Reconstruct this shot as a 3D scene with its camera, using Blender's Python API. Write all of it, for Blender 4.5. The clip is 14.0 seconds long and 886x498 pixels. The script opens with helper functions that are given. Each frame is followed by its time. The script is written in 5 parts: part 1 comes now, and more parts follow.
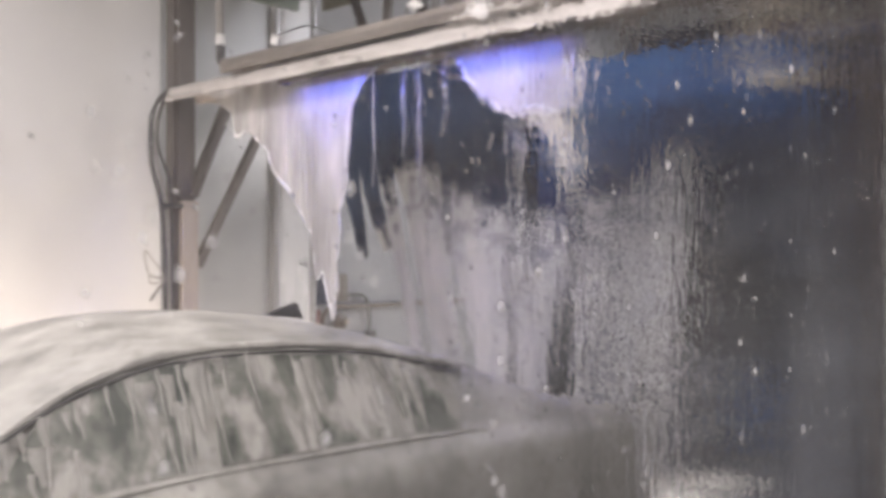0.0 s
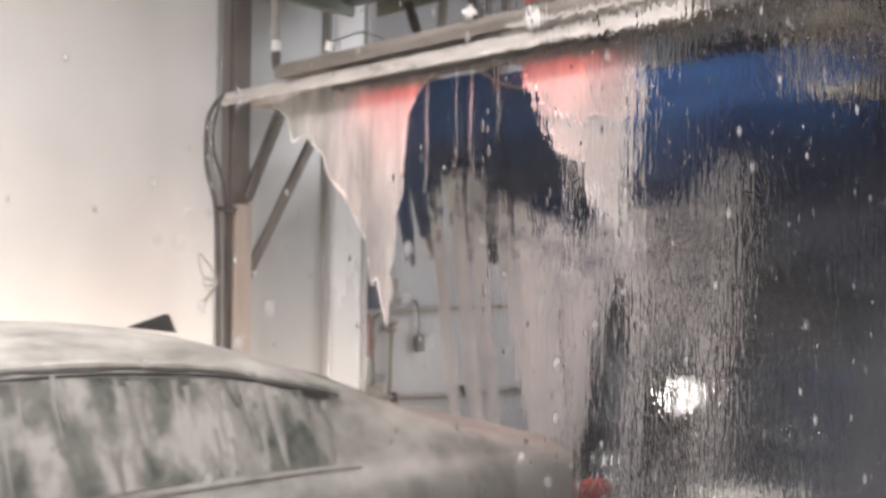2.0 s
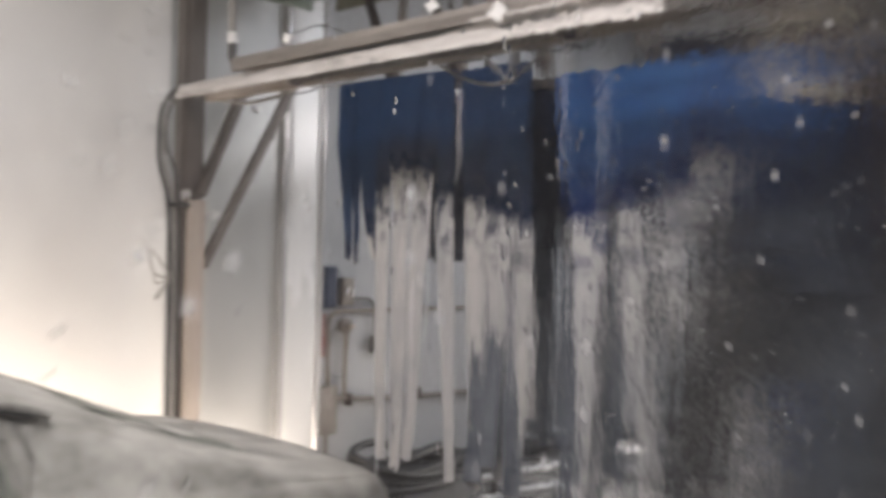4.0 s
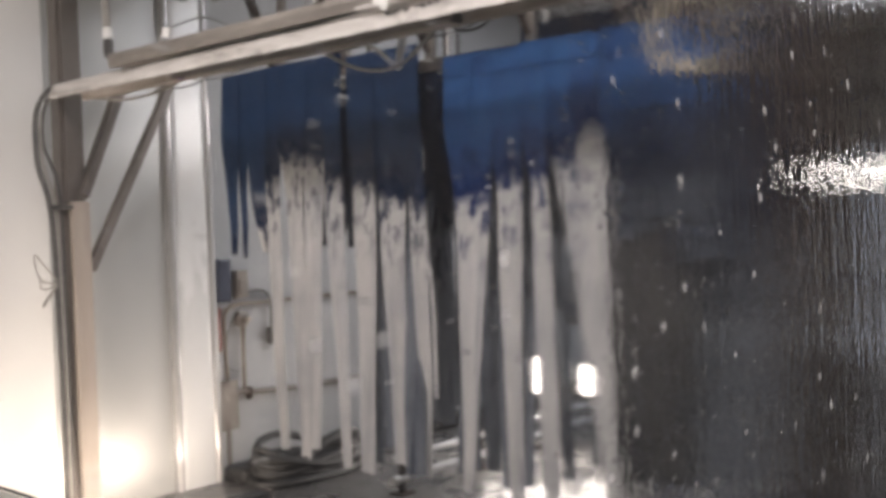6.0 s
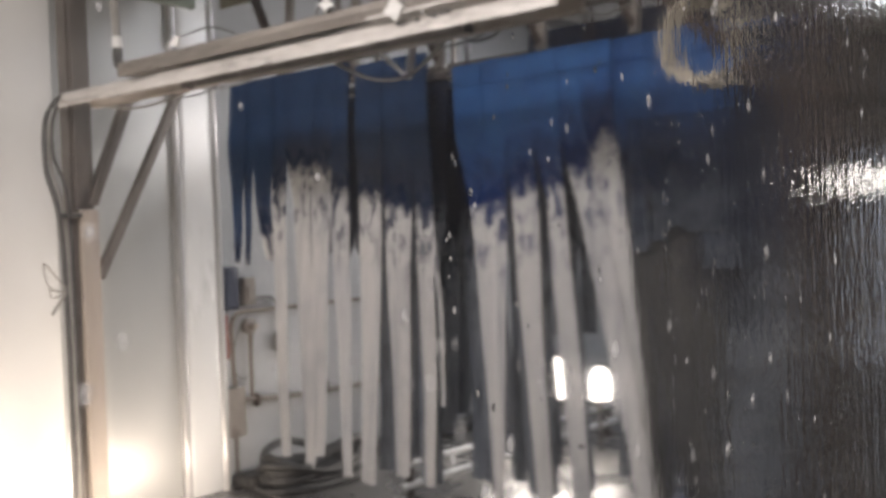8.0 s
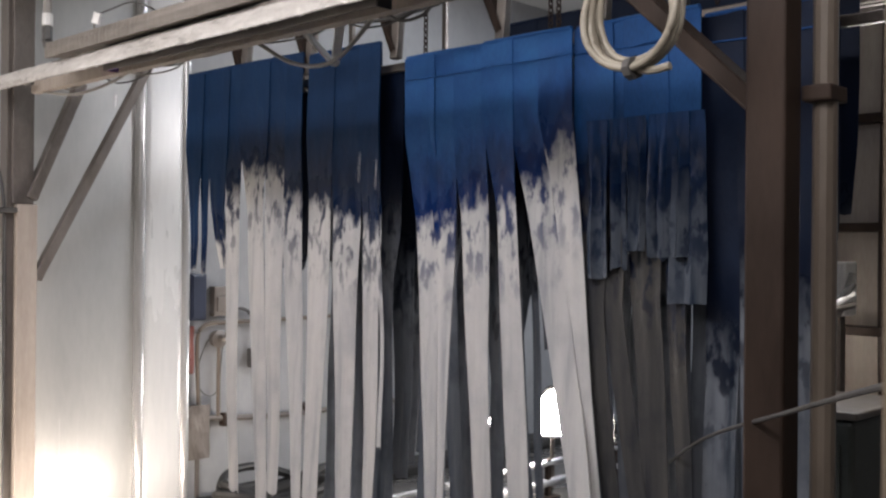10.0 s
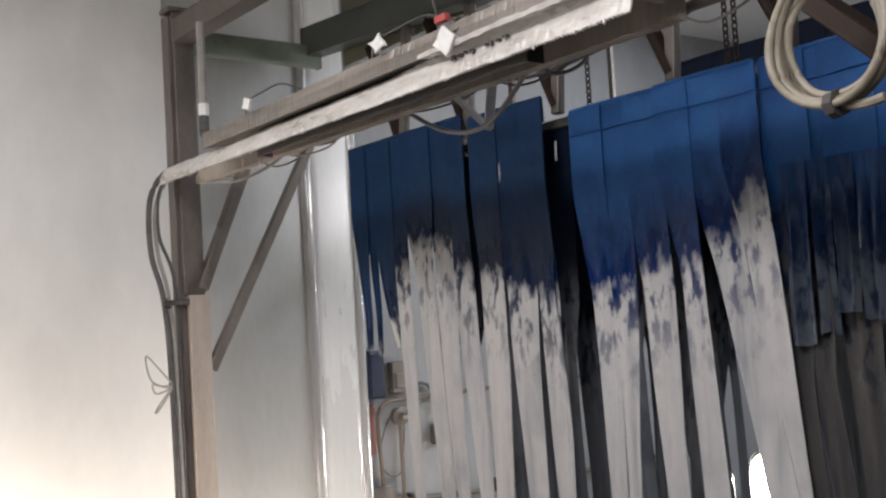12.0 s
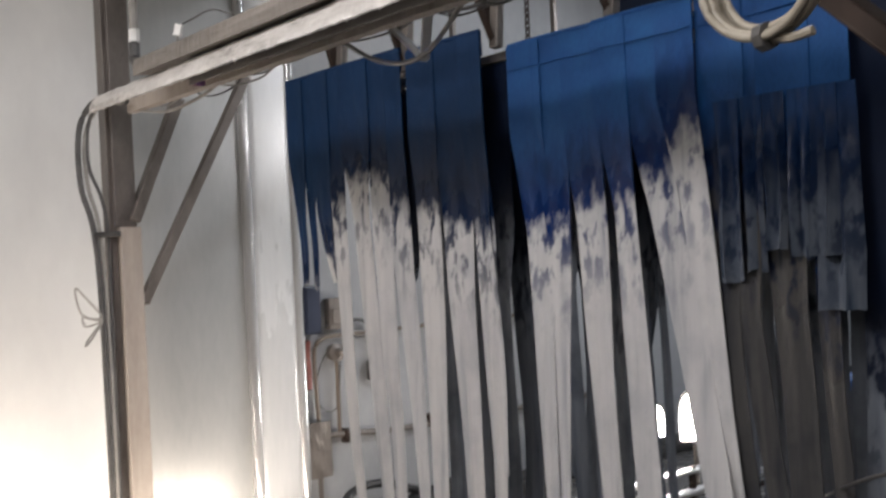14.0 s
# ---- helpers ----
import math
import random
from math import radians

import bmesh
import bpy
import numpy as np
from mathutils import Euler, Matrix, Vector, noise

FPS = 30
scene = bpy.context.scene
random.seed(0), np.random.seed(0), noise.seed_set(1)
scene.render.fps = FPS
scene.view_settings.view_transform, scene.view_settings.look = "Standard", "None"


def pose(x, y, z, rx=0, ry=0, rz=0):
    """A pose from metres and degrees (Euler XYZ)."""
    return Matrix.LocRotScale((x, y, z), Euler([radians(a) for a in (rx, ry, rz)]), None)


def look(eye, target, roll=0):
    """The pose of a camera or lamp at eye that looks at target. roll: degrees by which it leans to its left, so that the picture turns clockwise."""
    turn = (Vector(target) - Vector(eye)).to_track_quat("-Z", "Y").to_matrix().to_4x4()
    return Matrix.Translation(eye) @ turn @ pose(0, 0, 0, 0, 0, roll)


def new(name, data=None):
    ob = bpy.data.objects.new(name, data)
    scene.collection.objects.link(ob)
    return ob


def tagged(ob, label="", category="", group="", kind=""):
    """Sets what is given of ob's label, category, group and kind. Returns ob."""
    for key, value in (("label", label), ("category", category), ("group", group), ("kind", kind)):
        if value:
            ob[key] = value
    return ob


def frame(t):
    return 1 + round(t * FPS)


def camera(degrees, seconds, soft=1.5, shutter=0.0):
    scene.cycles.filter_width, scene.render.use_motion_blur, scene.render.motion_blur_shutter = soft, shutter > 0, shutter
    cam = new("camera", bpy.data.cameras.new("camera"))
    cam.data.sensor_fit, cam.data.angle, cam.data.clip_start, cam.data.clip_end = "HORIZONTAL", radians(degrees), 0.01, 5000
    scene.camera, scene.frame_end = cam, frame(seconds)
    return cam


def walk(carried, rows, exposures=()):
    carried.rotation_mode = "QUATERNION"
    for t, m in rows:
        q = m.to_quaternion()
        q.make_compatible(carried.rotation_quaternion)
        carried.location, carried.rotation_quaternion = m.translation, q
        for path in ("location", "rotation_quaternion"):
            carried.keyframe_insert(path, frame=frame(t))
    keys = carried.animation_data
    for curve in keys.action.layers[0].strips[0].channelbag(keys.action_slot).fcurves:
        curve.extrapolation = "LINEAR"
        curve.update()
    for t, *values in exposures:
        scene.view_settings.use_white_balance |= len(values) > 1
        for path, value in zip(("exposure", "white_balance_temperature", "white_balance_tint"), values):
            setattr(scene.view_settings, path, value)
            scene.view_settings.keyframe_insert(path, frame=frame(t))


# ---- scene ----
cam = camera(47.0, 14.0, soft=2.3, shutter=0.75)
WALK = [
    (0, (-3.221, -5.606, 1.67), (-1.825, -4.173, 1.671), 0.1),
    (0.5, (-3.237, -5.601, 1.683), (-1.88, -4.132, 1.664), -0.4),
    (1, (-3.219, -5.599, 1.691), (-1.882, -4.112, 1.673), 0.1),
    (1.5, (-3.214, -5.6, 1.707), (-1.887, -4.103, 1.695), 0.5),
    (2, (-3.221, -5.602, 1.693), (-1.898, -4.102, 1.698), 0.9),
    (2.5, (-3.213, -5.605, 1.666), (-1.872, -4.122, 1.673), 1.7),
    (3, (-3.226, -5.615, 1.662), (-1.891, -4.126, 1.682), 1.3),
    (3.5, (-3.223, -5.608, 1.665), (-1.89, -4.117, 1.69), 1.5),
    (4, (-3.176, -5.525, 1.676), (-1.788, -4.085, 1.687), 1.6),
    (4.2, (-3.126, -5.464, 1.689), (-1.683, -4.08, 1.691), 0.4),
    (6.3, (-3.322, -5.504, 1.703), (-1.765, -4.249, 1.674), -2.5),
    (6.5, (-3.404, -5.495, 1.692), (-1.838, -4.252, 1.664), -2.8),
    (7, (-3.314, -5.503, 1.722), (-1.766, -4.237, 1.697), -2.5),
    (7.5, (-3.27, -5.492, 1.702), (-1.723, -4.224, 1.686), -1.9),
    (8, (-3.272, -5.475, 1.734), (-1.733, -4.199, 1.709), -2.1),
    (10.3, (-2.278, -5.474, 1.727), (-0.852, -4.072, 1.719), 0.6),
    (10.5, (-2.251, -5.451, 1.736), (-0.825, -4.05, 1.676), -0.6),
    (11, (-2.145, -5.336, 1.87), (-0.854, -3.809, 1.881), -1.1),
    (11.5, (-2.044, -5.255, 1.823), (-0.934, -3.597, 1.967), -0.1),
    (12, (-2.075, -5.244, 1.829), (-0.91, -3.623, 1.941), -3.4),
    (12.5, (-2.073, -5.256, 1.803), (-0.9, -3.643, 1.959), -1.8),
    (13, (-2.051, -5.241, 1.783), (-0.749, -3.723, 1.798), -1.0),
    (13.5, (-2.024, -5.241, 1.809), (-0.735, -3.712, 1.85), -1.8),
    (14, (-2.028, -5.246, 1.801), (-0.779, -3.684, 1.792), -2.6),
]
EXPOSURE = [(0.0, 0.14, 6500, 19), (0.5, 0.36, 6450, 18), (1.0, 0.38, 6540, 19), (1.6, 0.25, 6520, 18), (2.5, 0.19, 6500, 17), (3.2, 0.10, 6480, 17), (4.2, -0.06, 6420, 16), (6.4, 0.0, 6620, 17), (8.2, 0.0, 6620, 16), (10.4, 0.12, 6300, 14), (11.2, 0.0, 6320, 13), (12.2, -0.07, 6320, 13), (14.0, -0.06, 6320, 13)]
walk(cam, [(t, look(e, a, r)) for t, e, a, r in WALK], EXPOSURE)

# ---- world, lights ----
world = bpy.data.worlds.new("world")
scene.world = world
world.use_nodes = True
world.node_tree.nodes["Background"].inputs[0].default_value = (0.75, 0.85, 1.0, 1)
world.node_tree.nodes["Background"].inputs[1].default_value = 0.6


def area_lamp(name, m, power, sx, sy, color):
    d = bpy.data.lights.new(name, "AREA")
    d.shape, d.size, d.size_y, d.energy, d.color = "RECTANGLE", sx, sy, power, color
    ob = new(name, d)
    ob.matrix_world = m
    return ob


WARM, NEUTRAL, COOL = (1.0, 0.86, 0.70), (1.0, 0.96, 0.93), (0.86, 0.93, 1.0)
# ceiling tubes over the lane, and one on the near wall over the doorway
area_lamp("tube_light_down", look((-2.4, -2.6, 3.92), (-2.4, -2.6, 0)), 155, 0.75, 3.0, NEUTRAL)
area_lamp("tube_light_near", look((-1.6, -5.17, 3.15), (-1.2, -1.5, 1.9)), 58, 4.2, 0.40, NEUTRAL)
area_lamp("tube_light_up", look((3.6, -2.4, 3.92), (3.6, -2.4, 0)), 110, 0.25, 3.0, COOL)
area_lamp("tube_light_side", look((3.1, -2.2, 2.90), (0.9, 0.3, 2.1)), 20, 1.2, 0.36, NEUTRAL)
area_lamp("tube_light_far", look((7.5, -2.4, 3.92), (7.5, -2.4, 0)), 70, 0.25, 3.0, COOL)
# light bars on the floor washing the far wall
area_lamp("floor_wash_light_left", look((-1.6, -0.36, 0.13), (-1.6, 0.37, 0.62)), 60, 2.6, 0.06, WARM)
area_lamp("floor_wash_light_right", look((0.62, -0.36, 0.13), (0.62, 0.37, 0.62)), 14, 0.8, 0.06, WARM)


# ---- materials ----
def nodes_of(name):
    m = bpy.data.materials.new(name)
    m.use_nodes = True
    nt = m.node_tree
    return m, nt, nt.nodes["Principled BSDF"]


def link(nt, a, b):
    nt.links.new(a, b)


def noise_node(nt, scale, detail=6.0, rough=0.6, stretch=(1, 1, 1), coord="Object", shift=None):
    tc, mp, n = nt.nodes.new("ShaderNodeTexCoord"), nt.nodes.new("ShaderNodeMapping"), nt.nodes.new("ShaderNodeTexNoise")
    mp.inputs["Scale"].default_value = stretch
    if shift:
        link(nt, shift, mp.inputs["Location"])
    n.inputs["Scale"].default_value, n.inputs["Detail"].default_value, n.inputs["Roughness"].default_value = scale, detail, rough
    link(nt, tc.outputs[coord], mp.inputs[0])
    link(nt, mp.outputs[0], n.inputs[0])
    return n


def ramp(nt, src, stops):
    r = nt.nodes.new("ShaderNodeValToRGB")
    e = r.color_ramp.elements
    while len(e) < len(stops):
        e.new(0.5)
    for el, (p, c) in zip(e, stops):
        el.position, el.color = p, (*c, 1)
    link(nt, src, r.inputs[0])
    return r


def mixc(nt, fac, a, b):
    m = nt.nodes.new("ShaderNodeMix")
    m.data_type = "RGBA"
    for sock, v in ((m.inputs[0], fac), (m.inputs[6], a), (m.inputs[7], b)):
        if hasattr(v, "links"):
            link(nt, v, sock)
        elif isinstance(v, tuple):
            sock.default_value = (*v, 1)
        else:
            sock.default_value = v
    return m.outputs[2]


def bump(nt, bsdf, src, strength, dist):
    b = nt.nodes.new("ShaderNodeBump")
    b.inputs["Strength"].default_value, b.inputs["Distance"].default_value = strength, dist
    link(nt, src, b.inputs["Height"])
    link(nt, b.outputs[0], bsdf.inputs["Normal"])


def surface(name, a, b, scale=6.0, rough=(0.4, 0.6), metal=0.0, stretch=(1, 1, 1), fine=60.0, bumpy=0.2, dist=0.004, spec=0.5):
    """Two tones blended at two scales, uneven gloss, fine relief."""
    m, nt, p = nodes_of(name)
    n1, n2 = noise_node(nt, scale, stretch=stretch), noise_node(nt, fine, 4.0, stretch=stretch)
    mx = nt.nodes.new("ShaderNodeMath")
    mx.operation = "MULTIPLY_ADD"
    link(nt, n2.outputs[0], mx.inputs[0])
    mx.inputs[1].default_value = 0.35
    link(nt, n1.outputs[0], mx.inputs[2])
    r = ramp(nt, mx.outputs[0], ((0.42, a), (0.92, b)))
    link(nt, r.outputs[0], p.inputs["Base Color"])
    rr = ramp(nt, n1.outputs[0], ((0.3, (rough[0],) * 3), (0.7, (rough[1],) * 3)))
    link(nt, rr.outputs[0], p.inputs["Roughness"])
    p.inputs["Metallic"].default_value = metal
    p.inputs["Specular IOR Level"].default_value = spec
    if bumpy:
        bump(nt, p, mx.outputs[0], bumpy, dist)
    return m


def glow(name, color, strength):
    m, nt, p = nodes_of(name)
    p.inputs["Base Color"].default_value = (*color, 1)
    p.inputs["Emission Color"].default_value, p.inputs["Emission Strength"].default_value = (*color, 1), strength
    return m


WALL_PANEL = surface("white_wet_wall_panel", (0.58, 0.58, 0.57), (0.72, 0.72, 0.70), 1.3, (0.28, 0.46), 0.0, (1, 1, 0.5), 9.0, 0.06, 0.01)
SATIN = surface("satin_steel_wall", (0.36, 0.37, 0.365), (0.47, 0.475, 0.465), 1.6, (0.30, 0.42), 0.35, (1, 1, 0.3), 30.0, 0.05, 0.004)
STEEL_PANEL = surface("brushed_stainless_panel", (0.52, 0.53, 0.53), (0.66, 0.66, 0.65), 2.0, (0.22, 0.34), 0.15, (1, 1, 0.15), 40.0, 0.015, 0.002)
GREY_WALL = surface("grey_painted_wall", (0.22, 0.225, 0.235), (0.32, 0.325, 0.33), 1.2, (0.4, 0.6), 0.0, (1, 1, 0.6), 20.0, 0.1, 0.006)
DARK_WALL = surface("dark_stained_wall", (0.05, 0.045, 0.04), (0.11, 0.10, 0.09), 1.1, (0.35, 0.6), 0.0, (1, 1, 0.5), 18.0, 0.15, 0.008)
CEILING = surface("ceiling_sheet", (0.58, 0.59, 0.58), (0.72, 0.72, 0.71), 1.0, (0.45, 0.65), 0.0, (1, 1, 1), 14.0, 0.05, 0.006)
CONCRETE = surface("wet_concrete", (0.045, 0.044, 0.043), (0.11, 0.105, 0.10), 1.6, (0.12, 0.42), 0.0, (1, 1, 1), 30.0, 0.25, 0.008)
POLISHED = surface("polished_joint_strip", (0.46, 0.46, 0.46), (0.58, 0.58, 0.58), 5.0, (0.16, 0.24), 0.5, (1, 1, 0.1), 40.0, 0.0)
GALV = surface("weathered_galvanised_steel", (0.10, 0.088, 0.078), (0.21, 0.185, 0.165), 5.0, (0.35, 0.6), 0.4, (1, 1, 0.4), 70.0, 0.15, 0.002)
PRIMED = surface("scale_caked_steel", (0.27, 0.23, 0.195), (0.44, 0.39, 0.34), 7.0, (0.5, 0.75), 0.05, (1, 1, 0.25), 60.0, 0.25, 0.003)
TRAY = surface("limescaled_stainless_tray", (0.12, 0.105, 0.09), (0.34, 0.305, 0.27), 9.0, (0.3, 0.55), 0.35, (1, 0.12, 1), 55.0, 0.7, 0.004)
LIP = surface("wet_bright_tray_lip", (0.34, 0.315, 0.285), (0.74, 0.71, 0.67), 9.0, (0.2, 0.45), 0.1, (1, 0.3, 1), 60.0, 0.9, 0.005)
DARK_STEEL = surface("dark_green_painted_steel", (0.035, 0.04, 0.035), (0.075, 0.08, 0.07), 5.0, (0.35, 0.55), 0.2, (1, 1, 1), 50.0, 0.1, 0.002)
GREEN_STEEL = surface("pale_green_steel", (0.13, 0.16, 0.13), (0.22, 0.25, 0.21), 5.0, (0.35, 0.55), 0.2, (1, 1, 1), 50.0, 0.1, 0.002)
RUST_STEEL = surface("brown_rusted_steel", (0.018, 0.011, 0.008), (0.045, 0.029, 0.021), 6.0, (0.45, 0.7), 0.2, (1, 1, 0.3), 60.0, 0.3, 0.003, 0.25)
JAMB = surface("beige_door_jamb", (0.17, 0.13, 0.09), (0.23, 0.18, 0.13), 2.0, (0.4, 0.55), 0.0, (1, 1, 0.3), 30.0, 0.05, 0.002)
TAN = surface("tan_coated_pipe", (0.09, 0.07, 0.055), (0.16, 0.13, 0.10), 4.0, (0.4, 0.6), 0.0, (1, 1, 0.3), 40.0, 0.1, 0.002)
OLIVE = surface("olive_sheet", (0.10, 0.10, 0.07), (0.16, 0.155, 0.11), 2.0, (0.5, 0.7), 0.0, (1, 1, 1), 30.0, 0.1, 0.003)
BLUE_DRUM = surface("blue_drum_plastic", (0.02, 0.10, 0.34), (0.03, 0.15, 0.45), 4.0, (0.3, 0.45), 0.0)
ALU = surface("aluminium_profile", (0.42, 0.42, 0.42), (0.55, 0.55, 0.55), 4.0, (0.3, 0.45), 0.8, (1, 1, 0.2), 50.0, 0.05, 0.001)
CABLE = surface("black_cable", (0.03, 0.03, 0.03), (0.09, 0.085, 0.08), 12.0, (0.4, 0.6), 0.0)
GREY_CABLE = surface("dirty_grey_cable", (0.20, 0.19, 0.17), (0.34, 0.32, 0.29), 12.0, (0.4, 0.6), 0.0)
HOSE = surface("cream_hose", (0.22, 0.195, 0.15), (0.38, 0.34, 0.27), 8.0, (0.35, 0.5), 0.0)
WHITE_PLASTIC = surface("white_plastic", (0.66, 0.65, 0.62), (0.80, 0.79, 0.76), 9.0, (0.35, 0.5), 0.0, bumpy=0.05)
RED_PLASTIC = surface("red_plastic", (0.35, 0.05, 0.05), (0.50, 0.09, 0.08), 9.0, (0.35, 0.5), 0.0, bumpy=0.05)
DULL_RED = surface("dull_red_rubber", (0.13, 0.035, 0.028), (0.22, 0.07, 0.05), 9.0, (0.5, 0.7), 0.0, bumpy=0.1)
BLUE_BOX = surface("dark_blue_enamel", (0.012, 0.018, 0.036), (0.024, 0.032, 0.060), 5.0, (0.3, 0.45), 0.0, bumpy=0.05)
RUBBER = surface("black_rubber", (0.010, 0.010, 0.010), (0.026, 0.025, 0.024), 8.0, (0.5, 0.75), 0.0)
LAMP_GLOW = glow("lamp_glass", (1.0, 0.95, 0.86), 170.0)


def cloth(name, top_a, top_b, wet, pale_a, pale_b, soft_edge=0.05, vary=0.06, ragged=0.30):
    """Dyed cloth, dark where wet, worn pale below a ragged line (mesh attribute "height", metres above that line)."""
    m, nt, p = nodes_of(name)
    att, info = nt.nodes.new("ShaderNodeAttribute"), nt.nodes.new("ShaderNodeObjectInfo")
    att.attribute_name = "height"
    far = nt.nodes.new("ShaderNodeVectorMath")
    far.operation = "SCALE"
    far.inputs[0].default_value = (17.0, 31.0, 23.0)
    link(nt, info.outputs["Random"], far.inputs["Scale"])
    off = far.outputs[0]
    big, streak = noise_node(nt, 3.2, 4.0, shift=off), noise_node(nt, 16.0, 4.0, stretch=(1, 1, 0.07), shift=off)
    blob, grain = noise_node(nt, 17.0, 4.0, 0.55, stretch=(1, 1.2, 0.55), shift=off), noise_node(nt, 120.0, 4.0, stretch=(1, 1, 0.4), shift=off)

    def madd(a, k, b):
        n = nt.nodes.new("ShaderNodeMath")
        n.operation = "MULTIPLY_ADD"
        link(nt, a, n.inputs[0])
        n.inputs[1].default_value = k
        if hasattr(b, "links"):
            link(nt, b, n.inputs[2])
        else:
            n.inputs[2].default_value = b
        return n.outputs[0]

    h = madd(streak.outputs[0], 0.07, att.outputs["Fac"])
    h = madd(blob.outputs[0], ragged, h)
    h = madd(info.outputs["Random"], vary, h)
    mid = (0.07 + ragged + vary) / 2

    def band(lo, hi):
        mr = nt.nodes.new("ShaderNodeMapRange")
        mr.clamp = True
        mr.inputs["From Min"].default_value, mr.inputs["From Max"].default_value = lo, hi
        link(nt, h, mr.inputs["Value"])
        return mr.outputs[0]

    def times(a, b):
        n = nt.nodes.new("ShaderNodeMath")
        n.operation = "MULTIPLY"
        link(nt, a, n.inputs[0])
        link(nt, b, n.inputs[1])
        return n.outputs[0]

    dye = ramp(nt, big.outputs[0], ((0.35, top_a), (0.7, top_b)))
    worn = mixc(nt, ramp(nt, grain.outputs[0], ((0.4, (0, 0, 0)), (0.75, (0.22, 0.22, 0.22)))).outputs[0], dye.outputs[0], wet)
    seep = mixc(nt, ramp(nt, streak.outputs[0], ((0.46, (0, 0, 0)), (0.62, (0.35, 0.35, 0.35)))).outputs[0], worn, wet)
    damp = mixc(nt, band(mid + 0.08, mid + 0.34), wet, mixc(nt, band(mid + 0.16, mid + 0.40), seep, worn))
    half = tuple(0.35 * u + 0.65 * v for u, v in zip(pale_a, pale_b))
    pale = ramp(nt, streak.outputs[0], ((0.28, pale_a), (0.42, half), (0.60, pale_b)))
    spots = ramp(nt, blob.outputs[0], ((0.50, (0, 0, 0)), (0.60, (0.85, 0.85, 0.85)))).outputs[0]
    stain = mixc(nt, ramp(nt, big.outputs[0], ((0.50, (0, 0, 0)), (0.70, (0.6, 0.6, 0.6)))).outputs[0], pale.outputs[0], pale_a)
    smut = mixc(nt, times(spots, band(mid - 0.42, mid - 0.04)), stain, wet)
    flecks = mixc(nt, ramp(nt, grain.outputs[0], ((0.64, (0, 0, 0)), (0.74, (0.3, 0.3, 0.3)))).outputs[0], smut, wet)
    link(nt, mixc(nt, band(mid - soft_edge, mid + soft_edge), flecks, damp), p.inputs["Base Color"])
    gloss = ramp(nt, band(mid - 0.5, mid + 0.5), ((0.05, (0.55,) * 3), (0.30, (0.22,) * 3), (0.55, (0.20,) * 3), (0.70, (0.36,) * 3), (0.95, (0.62,) * 3)))
    link(nt, gloss.outputs[0], p.inputs["Roughness"])
    p.inputs["Specular IOR Level"].default_value = 0.2
    bump(nt, p, blob.outputs[0], 0.5, 0.010)
    return m


ROYAL = cloth("royal_blue_wash_cloth", (0.019, 0.090, 0.285), (0.033, 0.140, 0.385), (0.003, 0.017, 0.085), (0.33, 0.335, 0.345), (0.52, 0.515, 0.505))
NAVY = cloth("navy_wash_cloth", (0.0050, 0.027, 0.080), (0.0080, 0.038, 0.108), (0.0028, 0.012, 0.042), (0.33, 0.335, 0.345), (0.53, 0.52, 0.505))
# blue at the top, near-black colours from the header down
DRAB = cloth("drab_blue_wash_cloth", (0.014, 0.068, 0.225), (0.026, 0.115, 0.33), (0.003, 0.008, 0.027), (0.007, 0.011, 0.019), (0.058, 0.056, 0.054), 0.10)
DARK_CLOTH = cloth("dark_wash_cloth", (0.004, 0.009, 0.026), (0.006, 0.016, 0.044), (0.003, 0.006, 0.017), (0.030, 0.040, 0.056), (0.16, 0.175, 0.20), 0.14, 0.3)
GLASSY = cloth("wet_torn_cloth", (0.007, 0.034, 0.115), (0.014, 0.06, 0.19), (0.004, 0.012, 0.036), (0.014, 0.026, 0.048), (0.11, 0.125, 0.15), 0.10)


def foam_material(name, thin):
    m, nt, p = nodes_of(name)
    n1, n2 = noise_node(nt, 5.0, 5.0, stretch=(1, 1, 0.3)), noise_node(nt, 60.0, 4.0)
    r = ramp(nt, n1.outputs[0], ((0.3, (0.46, 0.445, 0.425)), (0.7, (0.70, 0.68, 0.65))))
    link(nt, r.outputs[0], p.inputs["Base Color"])
    p.inputs["Roughness"].default_value = 0.45
    link(nt, ramp(nt, n1.outputs[0], ((0.3, (max(0.0, thin - 0.25 * (thin < 1)),) * 3), (0.7, (min(1.0, thin + 0.18),) * 3))).outputs[0], p.inputs["Alpha"])
    bump(nt, p, n2.outputs[0], 0.25, 0.004)
    return m


FOAM_FILM = foam_material("thin_foam_film", 0.74)
FOAM = foam_material("thick_foam", 1.0)
FOAM_RIM = surface("bright_foam_rim", (0.82, 0.82, 0.82), (0.9, 0.9, 0.9), 30.0, (0.25, 0.4), 0.0)
CAR_FOAM = surface("lather_on_car_paint", (0.11, 0.107, 0.095), (0.44, 0.43, 0.395), 4.5, (0.45, 0.8), 0.0, (0.9, 1.2, 0.5), 26.0, 0.5, 0.010)
TAIL_RED = surface("red_lamp_lens", (0.20, 0.03, 0.028), (0.36, 0.07, 0.06), 8.0, (0.3, 0.5), 0.0)


